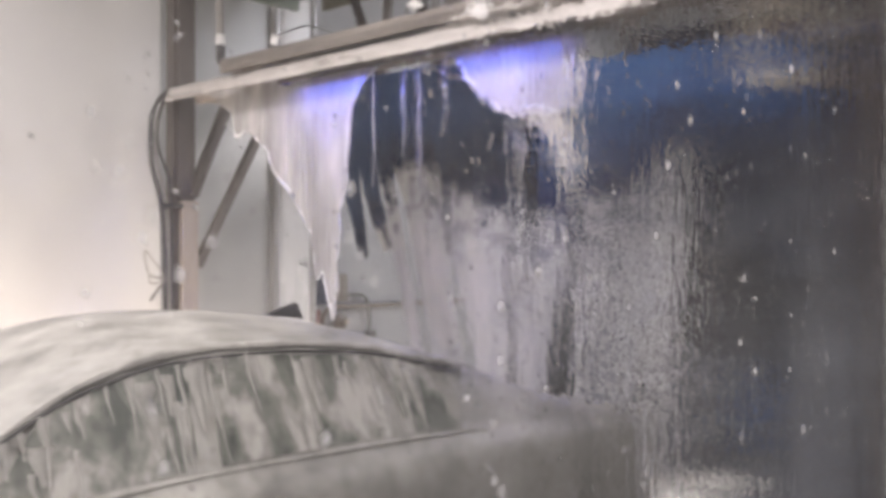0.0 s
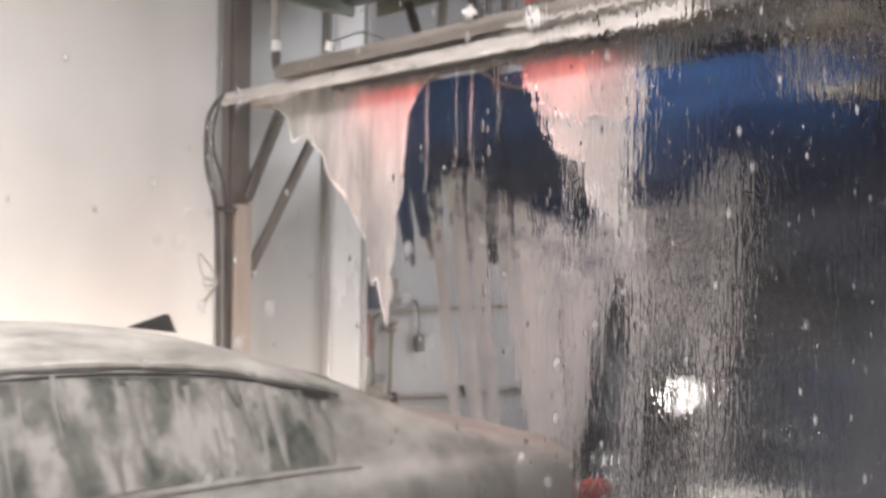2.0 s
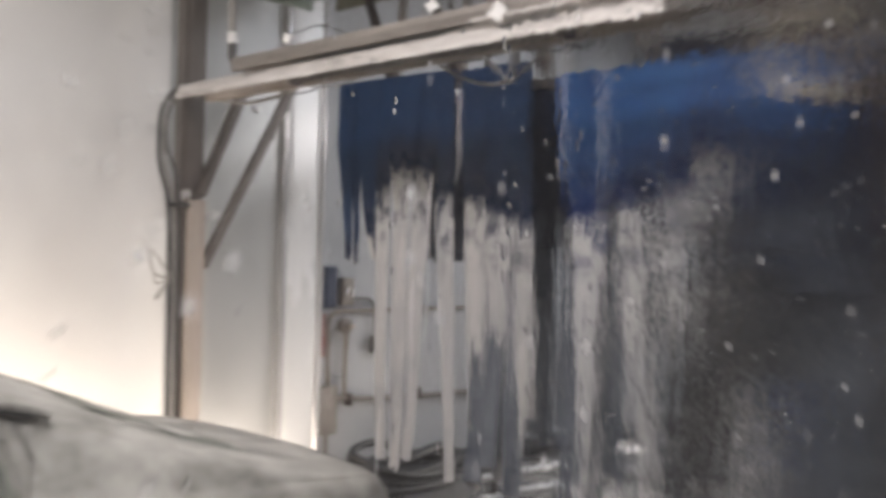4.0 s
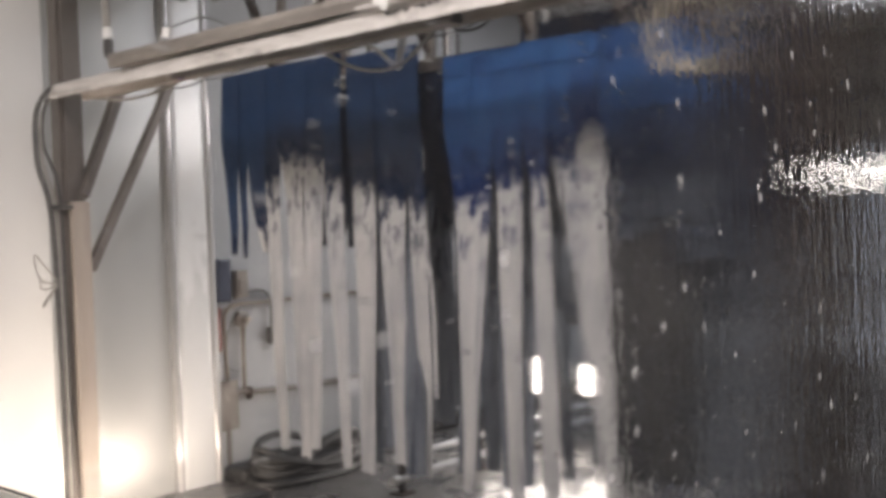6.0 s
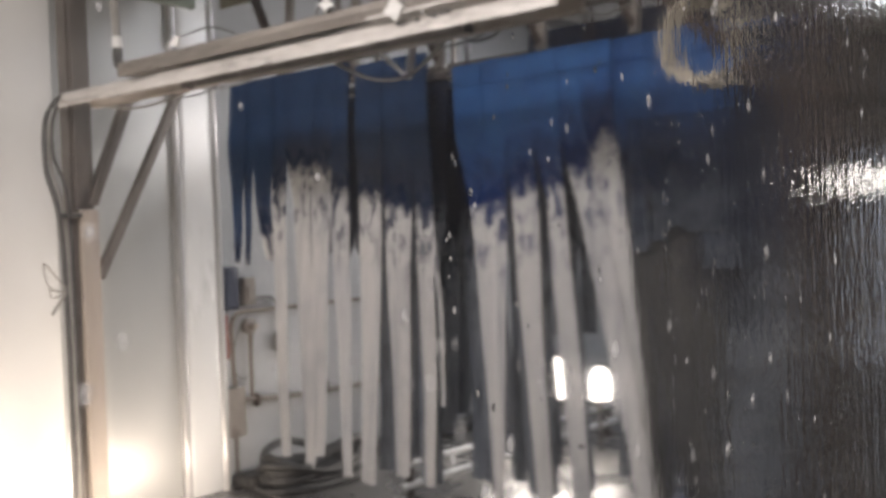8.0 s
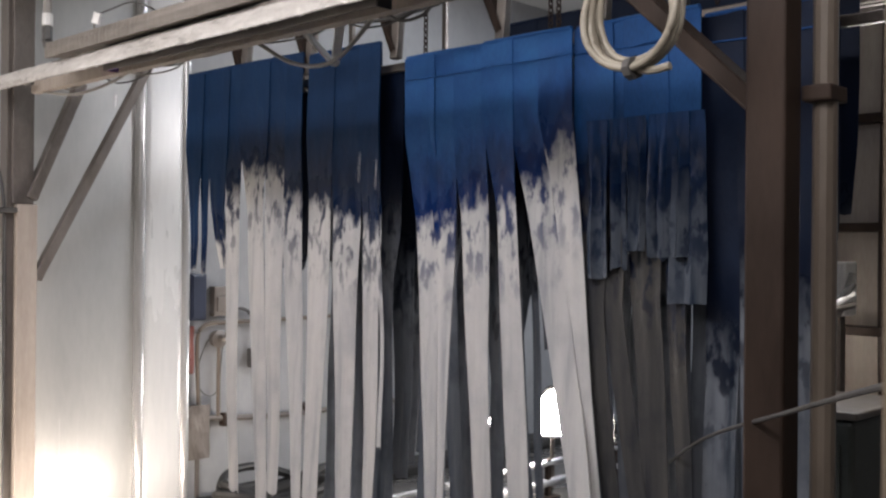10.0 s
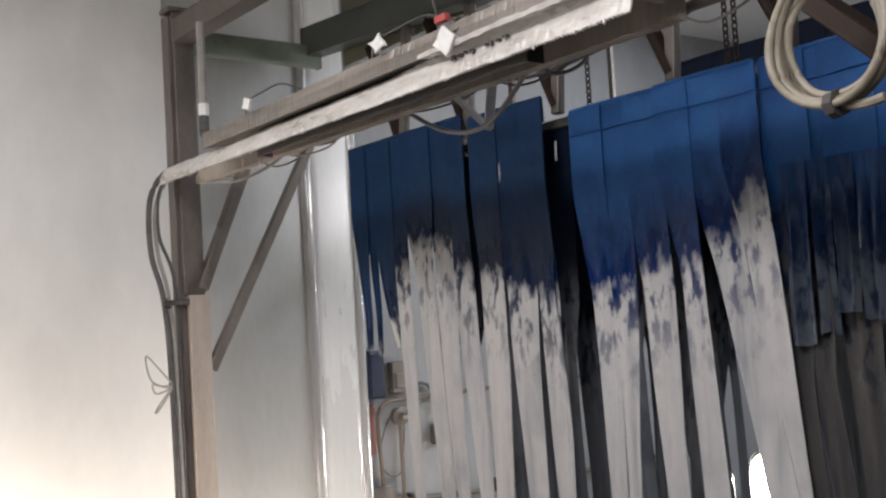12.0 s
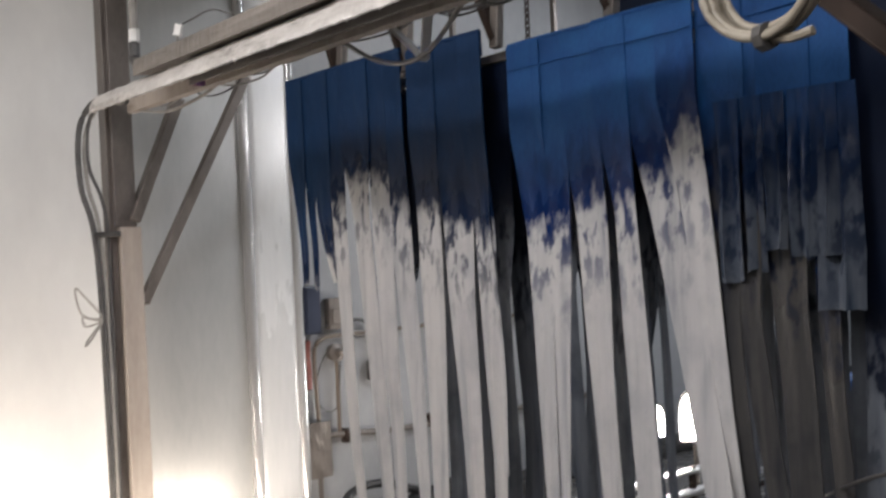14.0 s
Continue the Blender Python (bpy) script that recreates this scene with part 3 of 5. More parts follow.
def strip_mesh(rows_z, seed, sway=0.0, thick=0.006, cols=8):
    """One hanging strip from rows (z, y from, y to): flat, slightly creased, wavy and twisted, with a frayed foot."""
    bm = bmesh.new()
    zs = [r[0] for r in rows_z]
    steps = max(8, int((zs[0] - zs[-1]) / 0.06))
    slit = rows_z[1][0]
    crease, depth = noise.noise((seed, 3.1, 0.2)) * 0.25 + 0.5, 0.006 + 0.012 * abs(noise.noise((seed, 1.7, 4.4)))
    grid = []
    for i in range(steps + 1):
        f = i / steps
        z = zs[0] + (zs[-1] - zs[0]) * f
        a, b = (float(np.interp(-z, [-q for q in zs], [r[k] for r in rows_z])) for k in (1, 2))
        fade = min(1.0, max(0.0, (slit - z) / 0.35))
        mid = (a + b) / 2 + 0.016 * noise.noise((seed, f * 3.2, 5.1)) * fade
        w = (b - a) * (1 + 0.10 * noise.noise((seed, f * 5, 0.3)) * fade)
        cx = sway * f * f * fade + 0.035 * noise.noise((seed * 1.7, f * 2.5, 9.2)) * f * fade
        tw = 0.35 * noise.noise((seed * 2.3, f * 1.6, 2.2)) * fade
        row = []
        for k in range(cols + 1):
            u = k / cols
            fold = depth * fade * (1 - min(1.0, abs(u - crease) / 0.3)) - depth * 0.6 * math.sin(math.pi * u)
            off = (u - 0.5) * w
            end = 0.03 * noise.noise((seed, k * 1.3, 1.0)) if i == steps else 0
            row.append(bm.verts.new((cx + off * math.sin(tw) - fold, mid + off * math.cos(tw), z + end)))
        grid.append(row)
    for p, q in zip(grid, grid[1:]):
        for k in range(cols):
            bm.faces.new((p[k], p[k + 1], q[k + 1], q[k]))
    thicken(bm, thick)
    return bm


def wash_cloth(y_from, y_to, x, top, drop, dye, line, seed, strips, label, lower=None):
    """A sewn hem, from which strips hang, uncut for the length of drop. Each strip: top y from, to; y at mid height; y at the foot; heights of the middle, the foot and the pale line."""
    w, yc = abs(y_to - y_from), (y_from + y_to) / 2
    c = thing("wash_curtain", label, "wash curtain", (x, yc, top), group="hanging wash cloths")
    head = set_height(smooth(part("header", header_cloth(w, 0.10, seed, 0.004), dye, c)), 0.0)
    head.location.x = 0.014
    known = sorted(((q[0] + q[1]) / 2 - yc, max(q[8], line)) for q in strips)
    for v, slot in zip(head.data.vertices, head.data.attributes["height"].data):
        slot.value = top + v.co.z - float(np.interp(v.co.y, [k[0] for k in known], [k[1] for k in known]))
    set_height(part("hem", tube([(0.0, w / 2, 0.0), (0.004, 0, 0.004), (0.0, -w / 2, 0.0)], 0.010), dye, c), top - line)
    if dye in (ROYAL, DRAB):
        stitch = [(-0.0095 + 0.0015 * math.sin(seed + k), w * (0.499 - 0.998 * k / 10), -0.098 + 0.006 * noise.noise((seed, k * 0.6, 0.7))) for k in range(11)]
        set_height(part("seam", tube(stitch, 0.0028, 6), dye, c, "stitched line of the hem"), top - line)
    for i, (a0, a1, m0, m1, b0, b1, zm, foot, pale) in enumerate(strips):
        ym, z0 = (a0 + a1) / 2, top - 0.09
        rows_z = [(0.088, a0 - ym + 0.012, a1 - ym - 0.012), (0.09 - drop, a0 - ym + 0.014, a1 - ym - 0.014), (zm - z0, m0 - ym, m1 - ym), (foot - z0, b0 - ym, b1 - ym)]
        o = part("strip", strip_mesh(rows_z, seed + i * 1.37, random.uniform(-0.05, 0.03), 0.003), lower or dye, c)
        o.location = (-0.006 + 0.0036 * (i % 2), ym - yc, -0.09)
        STRIPS.append(set_height(smooth(o), z0 - pale))
    return c


def even_strips(y_from, y_to, n, foot, pale, keep=0.8):
    p, out = (y_to - y_from) / n, []
    for i in range(n):
        a, k = y_from + p * i, keep * random.uniform(0.85, 1.1)
        m, b = a + p * 0.5 + random.uniform(-0.03, 0.03), a + p * 0.5 + random.uniform(-0.06, 0.06)
        out.append((a, a + p, m - p * k / 2, m + p * k / 2, b - p * k / 2, b + p * k / 2, 1.6, foot + random.uniform(-0.08, 0.1), pale + random.uniform(-0.1, 0.1)))
    return out


random.seed(11)
SWINGERS, STRIPS = [], []
NAVY_LABEL, ROYAL_LABEL = "navy blue wash curtain with pale lathered strips", "royal blue wash curtain with pale lathered strips"
SWINGERS.append(wash_cloth(-0.465, -1.488, 0.77, 2.705, 0.40, NAVY, 1.90, 1.1, [
    (-0.475, -0.615, -0.53, -0.635, -0.60, -0.655, 1.95, 1.62, 1.6), (-0.62, -0.70, -0.655, -0.705, -0.70, -0.74, 1.95, 1.60, 1.6), (-0.705, -0.86, -0.735, -0.865, -0.80, -0.92, 1.95, 1.63, 1.75),
    (-0.865, -0.98, -0.885, -0.985, -0.995, -1.085, 1.92, 0.46, 2.03), (-0.985, -1.215, -1.07, -1.215, -1.215, -1.30, 1.91, 0.44, 2.15), (-1.22, -1.375, -1.235, -1.365, -1.315, -1.405, 1.90, 0.50, 2.13),
    (-1.38, -1.485, -1.385, -1.52, -1.575, -1.645, 1.90, 0.44, 1.99)], NAVY_LABEL))
SWINGERS.append(wash_cloth(-1.548, -2.05, 0.77, 2.68, 0.38, NAVY, 1.85, 4.8, [
    (-1.555, -1.73, -1.575, -1.75, -1.635, -1.735, 1.89, 0.40, 1.97), (-1.735, -1.92, -1.785, -1.955, -1.86, -1.95, 1.88, 0.46, 1.88), (-1.925, -2.045, -1.98, -2.105, -2.04, -2.12, 1.87, 0.42, 1.86),
    (-2.0, -2.045, -2.11, -2.14, -2.15, -2.185, 1.40, 0.86, 1.80)], NAVY_LABEL))
SWINGERS.append(wash_cloth(-2.26, -2.712, 0.74, 2.575, 0.34, ROYAL, 1.84, 8.5, [
    (-2.265, -2.42, -2.335, -2.45, -2.40, -2.455, 1.84, 0.40, 1.87), (-2.40, -2.555, -2.44, -2.555, -2.44, -2.51, 1.84, 0.46, 1.88), (-2.56, -2.71, -2.585, -2.74, -2.665, -2.76, 1.88, 0.38, 1.90)], ROYAL_LABEL))
SWINGERS.append(wash_cloth(-2.728, -3.162, 0.72, 2.575, 0.31, ROYAL, 1.88, 12.2, [
    (-2.73, -2.87, -2.80, -2.905, -2.86, -2.955, 1.89, 0.38, 1.93), (-2.875, -3.02, -2.96, -3.085, -3.275, -3.355, 1.88, 0.36, 1.97), (-3.025, -3.16, -3.085, -3.205, -3.28, -3.32, 1.95, 0.42, 2.11)], ROYAL_LABEL))
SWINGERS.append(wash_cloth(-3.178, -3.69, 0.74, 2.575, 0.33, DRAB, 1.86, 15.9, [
    (-3.18, -3.33, -3.21, -3.29, -3.29, -3.36, 1.55, 0.42, 1.95), (-3.30, -3.40, -3.27, -3.365, -3.42, -3.50, 1.53, 0.50, 1.90), (-3.40, -3.56, -3.41, -3.54, -3.49, -3.58, 1.55, 0.40, 1.80), (-3.565, -3.685, -3.58, -3.65, -3.62, -3.68, 1.55, 0.60, 1.6)], "royal blue wash curtain with dark grey lower strips"))
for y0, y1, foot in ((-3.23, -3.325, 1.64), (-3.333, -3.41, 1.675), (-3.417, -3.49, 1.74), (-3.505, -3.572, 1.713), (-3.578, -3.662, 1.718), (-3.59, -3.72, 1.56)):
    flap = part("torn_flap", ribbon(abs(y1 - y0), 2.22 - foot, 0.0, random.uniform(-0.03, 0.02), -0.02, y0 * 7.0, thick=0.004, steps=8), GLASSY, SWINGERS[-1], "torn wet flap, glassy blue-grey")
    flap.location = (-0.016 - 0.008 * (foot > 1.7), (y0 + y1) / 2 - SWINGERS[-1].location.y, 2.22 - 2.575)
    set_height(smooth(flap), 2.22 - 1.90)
SWINGERS.append(wash_cloth(-3.68, -4.08, 0.80, 2.555, 0.34, DRAB, 1.95, 19.6, even_strips(-3.68, -4.08, 3, 0.38, 1.5, 0.95), "royal blue wash curtain with near-black strips", DARK_CLOTH))
# further near-black rows behind, several added to keep the gaps between strips dark
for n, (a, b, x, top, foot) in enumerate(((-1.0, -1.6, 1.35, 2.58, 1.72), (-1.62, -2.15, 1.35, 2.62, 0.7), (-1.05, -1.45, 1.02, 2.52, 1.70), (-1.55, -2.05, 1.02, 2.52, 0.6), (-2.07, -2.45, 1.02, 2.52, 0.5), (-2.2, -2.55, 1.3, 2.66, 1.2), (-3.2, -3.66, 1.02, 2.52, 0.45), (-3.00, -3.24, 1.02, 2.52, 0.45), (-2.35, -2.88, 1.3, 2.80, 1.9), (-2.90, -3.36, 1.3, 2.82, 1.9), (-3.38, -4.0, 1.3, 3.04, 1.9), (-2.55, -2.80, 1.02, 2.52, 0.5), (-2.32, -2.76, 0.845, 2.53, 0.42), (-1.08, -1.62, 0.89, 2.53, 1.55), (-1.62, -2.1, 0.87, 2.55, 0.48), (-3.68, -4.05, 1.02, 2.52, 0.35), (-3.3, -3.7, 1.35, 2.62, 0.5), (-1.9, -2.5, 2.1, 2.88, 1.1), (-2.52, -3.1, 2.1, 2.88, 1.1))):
    SWINGERS.append(wash_cloth(a, b, x, top, 0.7, DARK_CLOTH, 1.75, 51.3 + 2.9 * n, even_strips(a, b, 3, foot, 1.75, 1.0 if a < -2.95 else 0.8 if b > -2.5 else 0.6), "near-black wash curtain behind the blue ones"))


def curtain_frame():
    f = thing("curtain_frame", "galvanised frame carrying the wash curtains", "steel frame")
    for x, z in ((0.87, 2.575), (1.377, 2.66), (1.322, 2.66), (1.047, 2.52), (2.127, 2.88)):
        part("curtain_rail", beam((x, -0.5, z), (x, -4.2, z), 0.04, 0.04), GALV, f)
    for x, z in ((1.377, 2.68), (1.047, 2.54), (2.127, 2.90)):
        for y in (-1.15, -3.45):
            part("rail_hanger", beam((x, y, z), (x, y, TOP), 0.03, 0.03), GALV, f)
    part("side_rail", beam((0.72, -4.1, 2.72), (1.5, -4.1, 2.72), 0.05, 0.05), GALV, f)
    for y in (-0.95, -1.5, -2.12, -2.75, -3.25, -3.9):
        part("hanger", beam((0.80, y, 2.60), (0.86, y, 3.3), 0.05, 0.04), GALV, f)
        part("hanger_brace", beam((0.80, y, 2.64), (0.84, y + 0.32, 3.25), 0.045, 0.025), RUST_STEEL, f)
    return f


curtain_frame()


def chain(y, z0, z1):
    c = thing("chain", "short steel chain holding the curtain rail", "chain", (0.84, y, 0), group="chains over the curtain rail")
    n = int((z1 - z0) / 0.026)
    for k in range(n):
        z, turn = z1 - 0.026 * k, k % 2
        ring = [(0.010 * math.cos(a) * (1 - turn), 0.010 * math.cos(a) * turn, z + 0.018 * math.sin(a)) for a in [2 * math.pi * i / 6 for i in range(6)]]
        part("link", tube(ring, 0.0035, 5, closed=True), RUST_STEEL, c)


for y in (-2.27, -2.97, -3.01, -3.7):
    chain(y, 2.59, 3.24)


# ---- cables, clips, hoses ----
def cable_run():
    c = thing("cable_bundle", "black cables tied along the far column", "cables")
    part("cable", tube([(-0.02, -0.22, 2.60), (-0.09, -0.04, 2.64), (-0.17, 0.05, 2.50), (-0.18, 0.05, 2.2), (-0.13, 0.02, 1.93), (-0.11, 0.01, 1.4), (-0.10, 0.01, 0.02)], 0.016), CABLE, c)
    part("cable", tube([(-0.02, -0.15, 2.60), (-0.07, 0.0, 2.62), (-0.14, 0.06, 2.45), (-0.14, 0.06, 2.2), (-0.10, 0.02, 1.93), (-0.08, 0.015, 1.3), (-0.075, 0.01, 0.02)], 0.012), GREY_CABLE, c)
    part("cable", tube([(-0.05, -0.1, 2.60), (-0.12, 0.03, 2.55), (-0.13, 0.06, 2.3), (-0.06, 0.03, 2.0), (-0.062, 0.015, 1.2), (-0.06, 0.01, 0.02)], 0.010), CABLE, c)
    part("cable_tie", beam((-0.15, 0.0, 1.93), (0.0, 0.0, 1.935), 0.03, 0.03), CABLE, c)
    for k, (dz, dx) in enumerate(((0.13, -0.13), (0.0, -0.10), (-0.13, -0.09))):
        part("wire_loop", tube([(-0.11, 0.0, 1.49), (-0.13 + dx * 0.5, 0.0, 1.50 + dz * 0.8), (-0.12 + dx, 0.0, 1.49 + dz * 1.15 + 0.02), (-0.13 + dx * 0.7, 0.0, 1.48 + dz * 0.5 - 0.02)], 0.005, 6, closed=True), GREY_CABLE, c)
    return c


cable_run()


def tray_fittings():
    p = thing("drain_pipe", "short grey drop pipe ending in a black elbow", "pipe")
    part("pipe", tube([(-0.12, -0.60, 3.28), (-0.155, -0.68, 2.83)], 0.022), GREY_CABLE, p)
    part("collar", tube([(-0.152, -0.675, 2.86), (-0.157, -0.685, 2.80)], 0.027), WHITE_PLASTIC, p)
    part("elbow", tube([(-0.157, -0.685, 2.80), (-0.158, -0.69, 2.72), (-0.158, -0.74, 2.69)], 0.026), CABLE, p)
    for n, (y, size, tilt) in enumerate(((-1.27, 0.024, 20), (-2.33, 0.026, 60), (-2.72, 0.036, 40))):
        c = thing("cable_clip", "small white plastic junction clip on the tray with wires", "clip", (-0.205, y, 2.655 if y < -2.5 else 2.742), group="clips along the tray")
        o = part("clip_body", lumpy(box((-0.008, -size, -size), (0.008, size, size), 0.004), 0.012 if tilt == 60 else 0.004, 2, 60.0), WHITE_PLASTIC, c)
        o.rotation_euler = (radians(tilt), 0, radians(10))
        part("wire", tube([(0, 0, 0.015), (0.03, -0.08, 0.035), (0.05, -0.22, 0.045), (0.06, -0.38, -0.01)], 0.004), CABLE, c)
        part("wire", tube([(0, 0, 0.01), (0.02, 0.06, 0.01), (0.05, 0.12, -0.02)], 0.004), GREY_CABLE, c)
    r = thing("red_connector", "small red cable connector on the tray", "connector", (-0.19, -2.69, 2.735))
    part("plug", box((-0.012, -0.03, -0.012), (0.012, 0.03, 0.012), 0.004), RED_PLASTIC, r)
    part("pigtail", tube([(0, 0.02, 0), (0.02, 0.06, 0.05), (0.02, 0.08, 0.12)], 0.004), CABLE, r)
    b = thing("loose_cables", "thin black cables looped under the arch", "cables")
    for k in range(11):
        y = -0.3 - 0.31 * k + random.uniform(-0.1, 0.1)
        ln, sag = random.uniform(0.25, 0.7), random.uniform(0.0, 0.07)
        part("cable", tube([(0.10, y, 2.60), (0.12, y - ln * 0.3, 2.60 - sag), (0.14, y - ln * 0.7, 2.60 - sag * random.uniform(0.3, 1)), (0.12, y - ln, 2.62)], random.choice((0.004, 0.006)), 6), random.choice((CABLE, GREY_CABLE)), b)
    part("cable", tube([(0.05, -0.2, 2.56), (0.08, -0.5, 2.52), (0.1, -0.85, 2.55), (0.1, -1.1, 2.61)], 0.008, 6), GREY_CABLE, b)
    part("cable", tube([(0.1, -2.0, 2.60), (0.12, -2.25, 2.47), (0.12, -2.5, 2.45), (0.1, -2.75, 2.58)], 0.009, 6), GREY_CABLE, b)
    part("cable", tube([(0.25, -0.9, 2.78), (0.25, -1.6, 2.76), (0.25, -2.6, 2.79), (0.25, -3.9, 2.76)], 0.006, 6), CABLE, b)
    part("cable", tube([(0.3, -0.9, 2.83), (0.3, -1.7, 2.79), (0.3, -2.7, 2.82), (0.3, -3.9, 2.80)], 0.005, 6), CABLE, b)
    for k in range(9):
        y, z = -1.75 - 0.13 * k, 2.66 + 0.012 * (k % 4)
        ln, sag = random.uniform(0.7, 1.3), random.uniform(0.01, 0.07)
        part("cable", tube([(0.20, y, z), (0.30, y - ln * 0.3, z + 0.03 - sag), (0.38, y - ln * 0.7, z + 0.06 - sag * 0.6), (0.42, y - ln, z + 0.10)], random.choice((0.004, 0.006, 0.008)), 6), CABLE, b)
    k = thing("nozzle_bracket", "pale forked bracket hanging under the arch", "bracket", (0.12, -2.45, 2.6))
    part("bracket_arm", beam((0, 0.15, 0.0), (0.02, -0.03, -0.16), 0.03, 0.012, 0.002), WHITE_PLASTIC, k)
    part("bracket_arm", beam((0.02, -0.03, -0.16), (0, -0.10, 0.05), 0.035, 0.012, 0.002), WHITE_PLASTIC, k)


tray_fittings()


def hose_coil():
    h = thing("hose_coil", "coil of cream hose hanging from the arch", "hose", (-0.21, -4.035, 2.335))
    for k in range(5):
        rr, off = 0.136 - 0.006 * k * (k % 2) - 0.003 * k, 0.011 * k
        pts = [(off + 0.006 * math.sin(3 * a + k), rr * math.cos(a), rr * math.sin(a) * (1.03 + 0.02 * k)) for a in [2 * math.pi * i / 12 for i in range(12)]]
        smooth(part("loop", tube(pts, 0.0095, 8, closed=True), HOSE, h))
    part("tail", tube([(0.03, 0.0, -0.14), (0.02, -0.06, -0.15), (0.02, -0.11, -0.145)], 0.0105), HOSE, h)
    part("hanging_strap", tube([(0.02, 0.0, 0.14), (0.10, 0.0, 0.20), (0.215, 0.0, 0.262)], 0.006), CABLE, h)
    part("tape", tube([(0.02, -0.012, -0.137), (0.025, 0.012, -0.139)], 0.030), CABLE, h)


hose_coil()


def lathe(profile, seg=24):
    bm = bmesh.new()
    rows = [[bm.verts.new((r * math.cos(2 * math.pi * k / seg), r * math.sin(2 * math.pi * k / seg), z)) for k in range(seg)] for r, z in profile]
    for a, b in zip(rows, rows[1:]):
        for k in range(seg):
            bm.faces.new((a[k], a[(k + 1) % seg], b[(k + 1) % seg], b[k]))
    bmesh.ops.remove_doubles(bm, verts=bm.verts, dist=1e-5)
    return bm


def wall_equipment():
    b = thing("control_box", "dark blue enamelled box on the grey wall", "control box", (1.35, Y1 + 0.055, 1.42))
    part("case", box((-0.06, -0.10, -0.155), (0.06, 0.0, 0.155), 0.008), BLUE_BOX, b)
    part("lid", box((-0.05, -0.112, -0.14), (0.05, -0.102, 0.14), 0.004), BLUE_BOX, b)
    s = thing("socket", "grey wall socket with its conduits", "socket", (1.55, Y1 + 0.055, 1.385))
    part("plate", box((-0.055, -0.06, -0.10), (0.05, 0.0, 0.10), 0.006), GALV, s)
    part("cover", box((-0.035, -0.072, -0.07), (0.035, -0.06, 0.03), 0.005), GALV, s)
    part("conduit", tube([(0.32, -0.03, -0.145), (0.1, -0.03, -0.145), (-0.08, -0.03, -0.15), (-0.155, -0.03, -0.21), (-0.165, -0.03, -0.35), (-0.15, -0.03, -0.70)], 0.014), TAN, s)
    part("conduit", tube([(0.32, -0.02, -0.145), (0.9, -0.02, -0.14), (2.0, -0.02, -0.14)], 0.014), TAN, s)
    part("cable", tube([(0.0, -0.02, -0.2), (-0.1, -0.02, -0.3), (-0.16, -0.02, -0.5), (-0.1, -0.02, -0.62), (0.0, -0.02, -0.6), (0.04, -0.02, -0.3)], 0.004, 6), CABLE, s)
    v = thing("valve", "round grey wall valve with a drop pipe", "valve", (1.55, Y1 + 0.055, 1.13))
    body = part("valve_body", lathe([(0, -0.05), (0.055, -0.05), (0.06, -0.02), (0.06, 0.0), (0.03, 0.012), (0.02, 0.04), (0, 0.04)]), GALV, v)
    body.rotation_euler, body.location = (math.pi / 2, 0, 0), (0, -0.05, 0)
    part("drop_pipe", tube([(0.0, -0.035, -0.05), (0.0, -0.035, -0.52)], 0.014), TAN, v)
    part("handle", box((-0.012, -0.115, -0.012), (0.03, -0.09, 0.012), 0.004), PRIMED, v)
    r = thing("rail_on_wall", "grey pipe running along the wall", "pipe", (0, Y1 + 0.03, 0.585))
    part("pipe", tube([(1.45, 0, 0.02), (2.2, 0, -0.03), (4.0, 0, -0.03)], 0.020), GALV, r)
    for x in (1.6, 2.3, 3.1):
        part("pipe_clip", box((x - 0.015, -0.026, -0.05), (x + 0.015, 0.03, 0.04), 0.004), RUST_STEEL, r)
    p = thing("glove", "dull red rubber glove hanging on the wall", "glove", (1.315, Y1 + 0.05, 1.08))
    part("palm", lumpy(box((-0.012, -0.05, -0.17), (0.035, -0.01, 0.15), 0.01), 0.008, 2), DULL_RED, p)
    # shaded patch under the wall pipe, built as a dark sheet
    d = thing("shade_sheet", "dark grey sheet put in for a shadowed patch of wall", "board", (1.385, Y1 + 0.03, 0.0))
    part("sheet", lumpy(box((-0.085, -0.03, 0.34), (0.085, -0.012, 0.70)), 0.010, 5, 12.0), GALV, d)
    part("leg", beam((0.0, -0.015, 0.0), (0.0, -0.018, 0.36), 0.03, 0.012, 0.002), GALV, d)
    g = thing("plug_cable", "black hanging plug on a cable on the wall", "cable", (1.68, Y1 + 0.02, 1.25))
    part("cable", tube([(-0.2, 0, 0.06), (0.05, 0, 0.08), (0.14, 0, 0.0), (0.15, 0, -0.2)], 0.012), CABLE, g)
    part("plug", box((0.11, -0.03, -0.33), (0.19, 0.02, -0.2), 0.01), CABLE, g)
    k = thing("kerb", "dark rubber kerb along the foot of the wall", "kerb", (0, 0, 0))
    part("kerb_bar", box((1.3, 0.12, 0.0), (6.0, 0.36, 0.10), 0.03), RUBBER, k)
    h = thing("hose_heap", "heap of black hose on the floor by the wall", "hose", (1.75, -0.05, 0.0))
    for i in range(7):
        r0, ph = random.uniform(0.18, 0.34), random.uniform(0, 6)
        part("coil", tube([(r0 * 1.5 * math.cos(a + ph), r0 * 0.7 * math.sin(a + ph), 0.03 + 0.045 * i * (0.7 + 0.3 * math.sin(2 * a + ph))) for a in [2 * math.pi * q / 9 for q in range(9)]], 0.028, 8, closed=True), RUBBER, h)


wall_equipment()


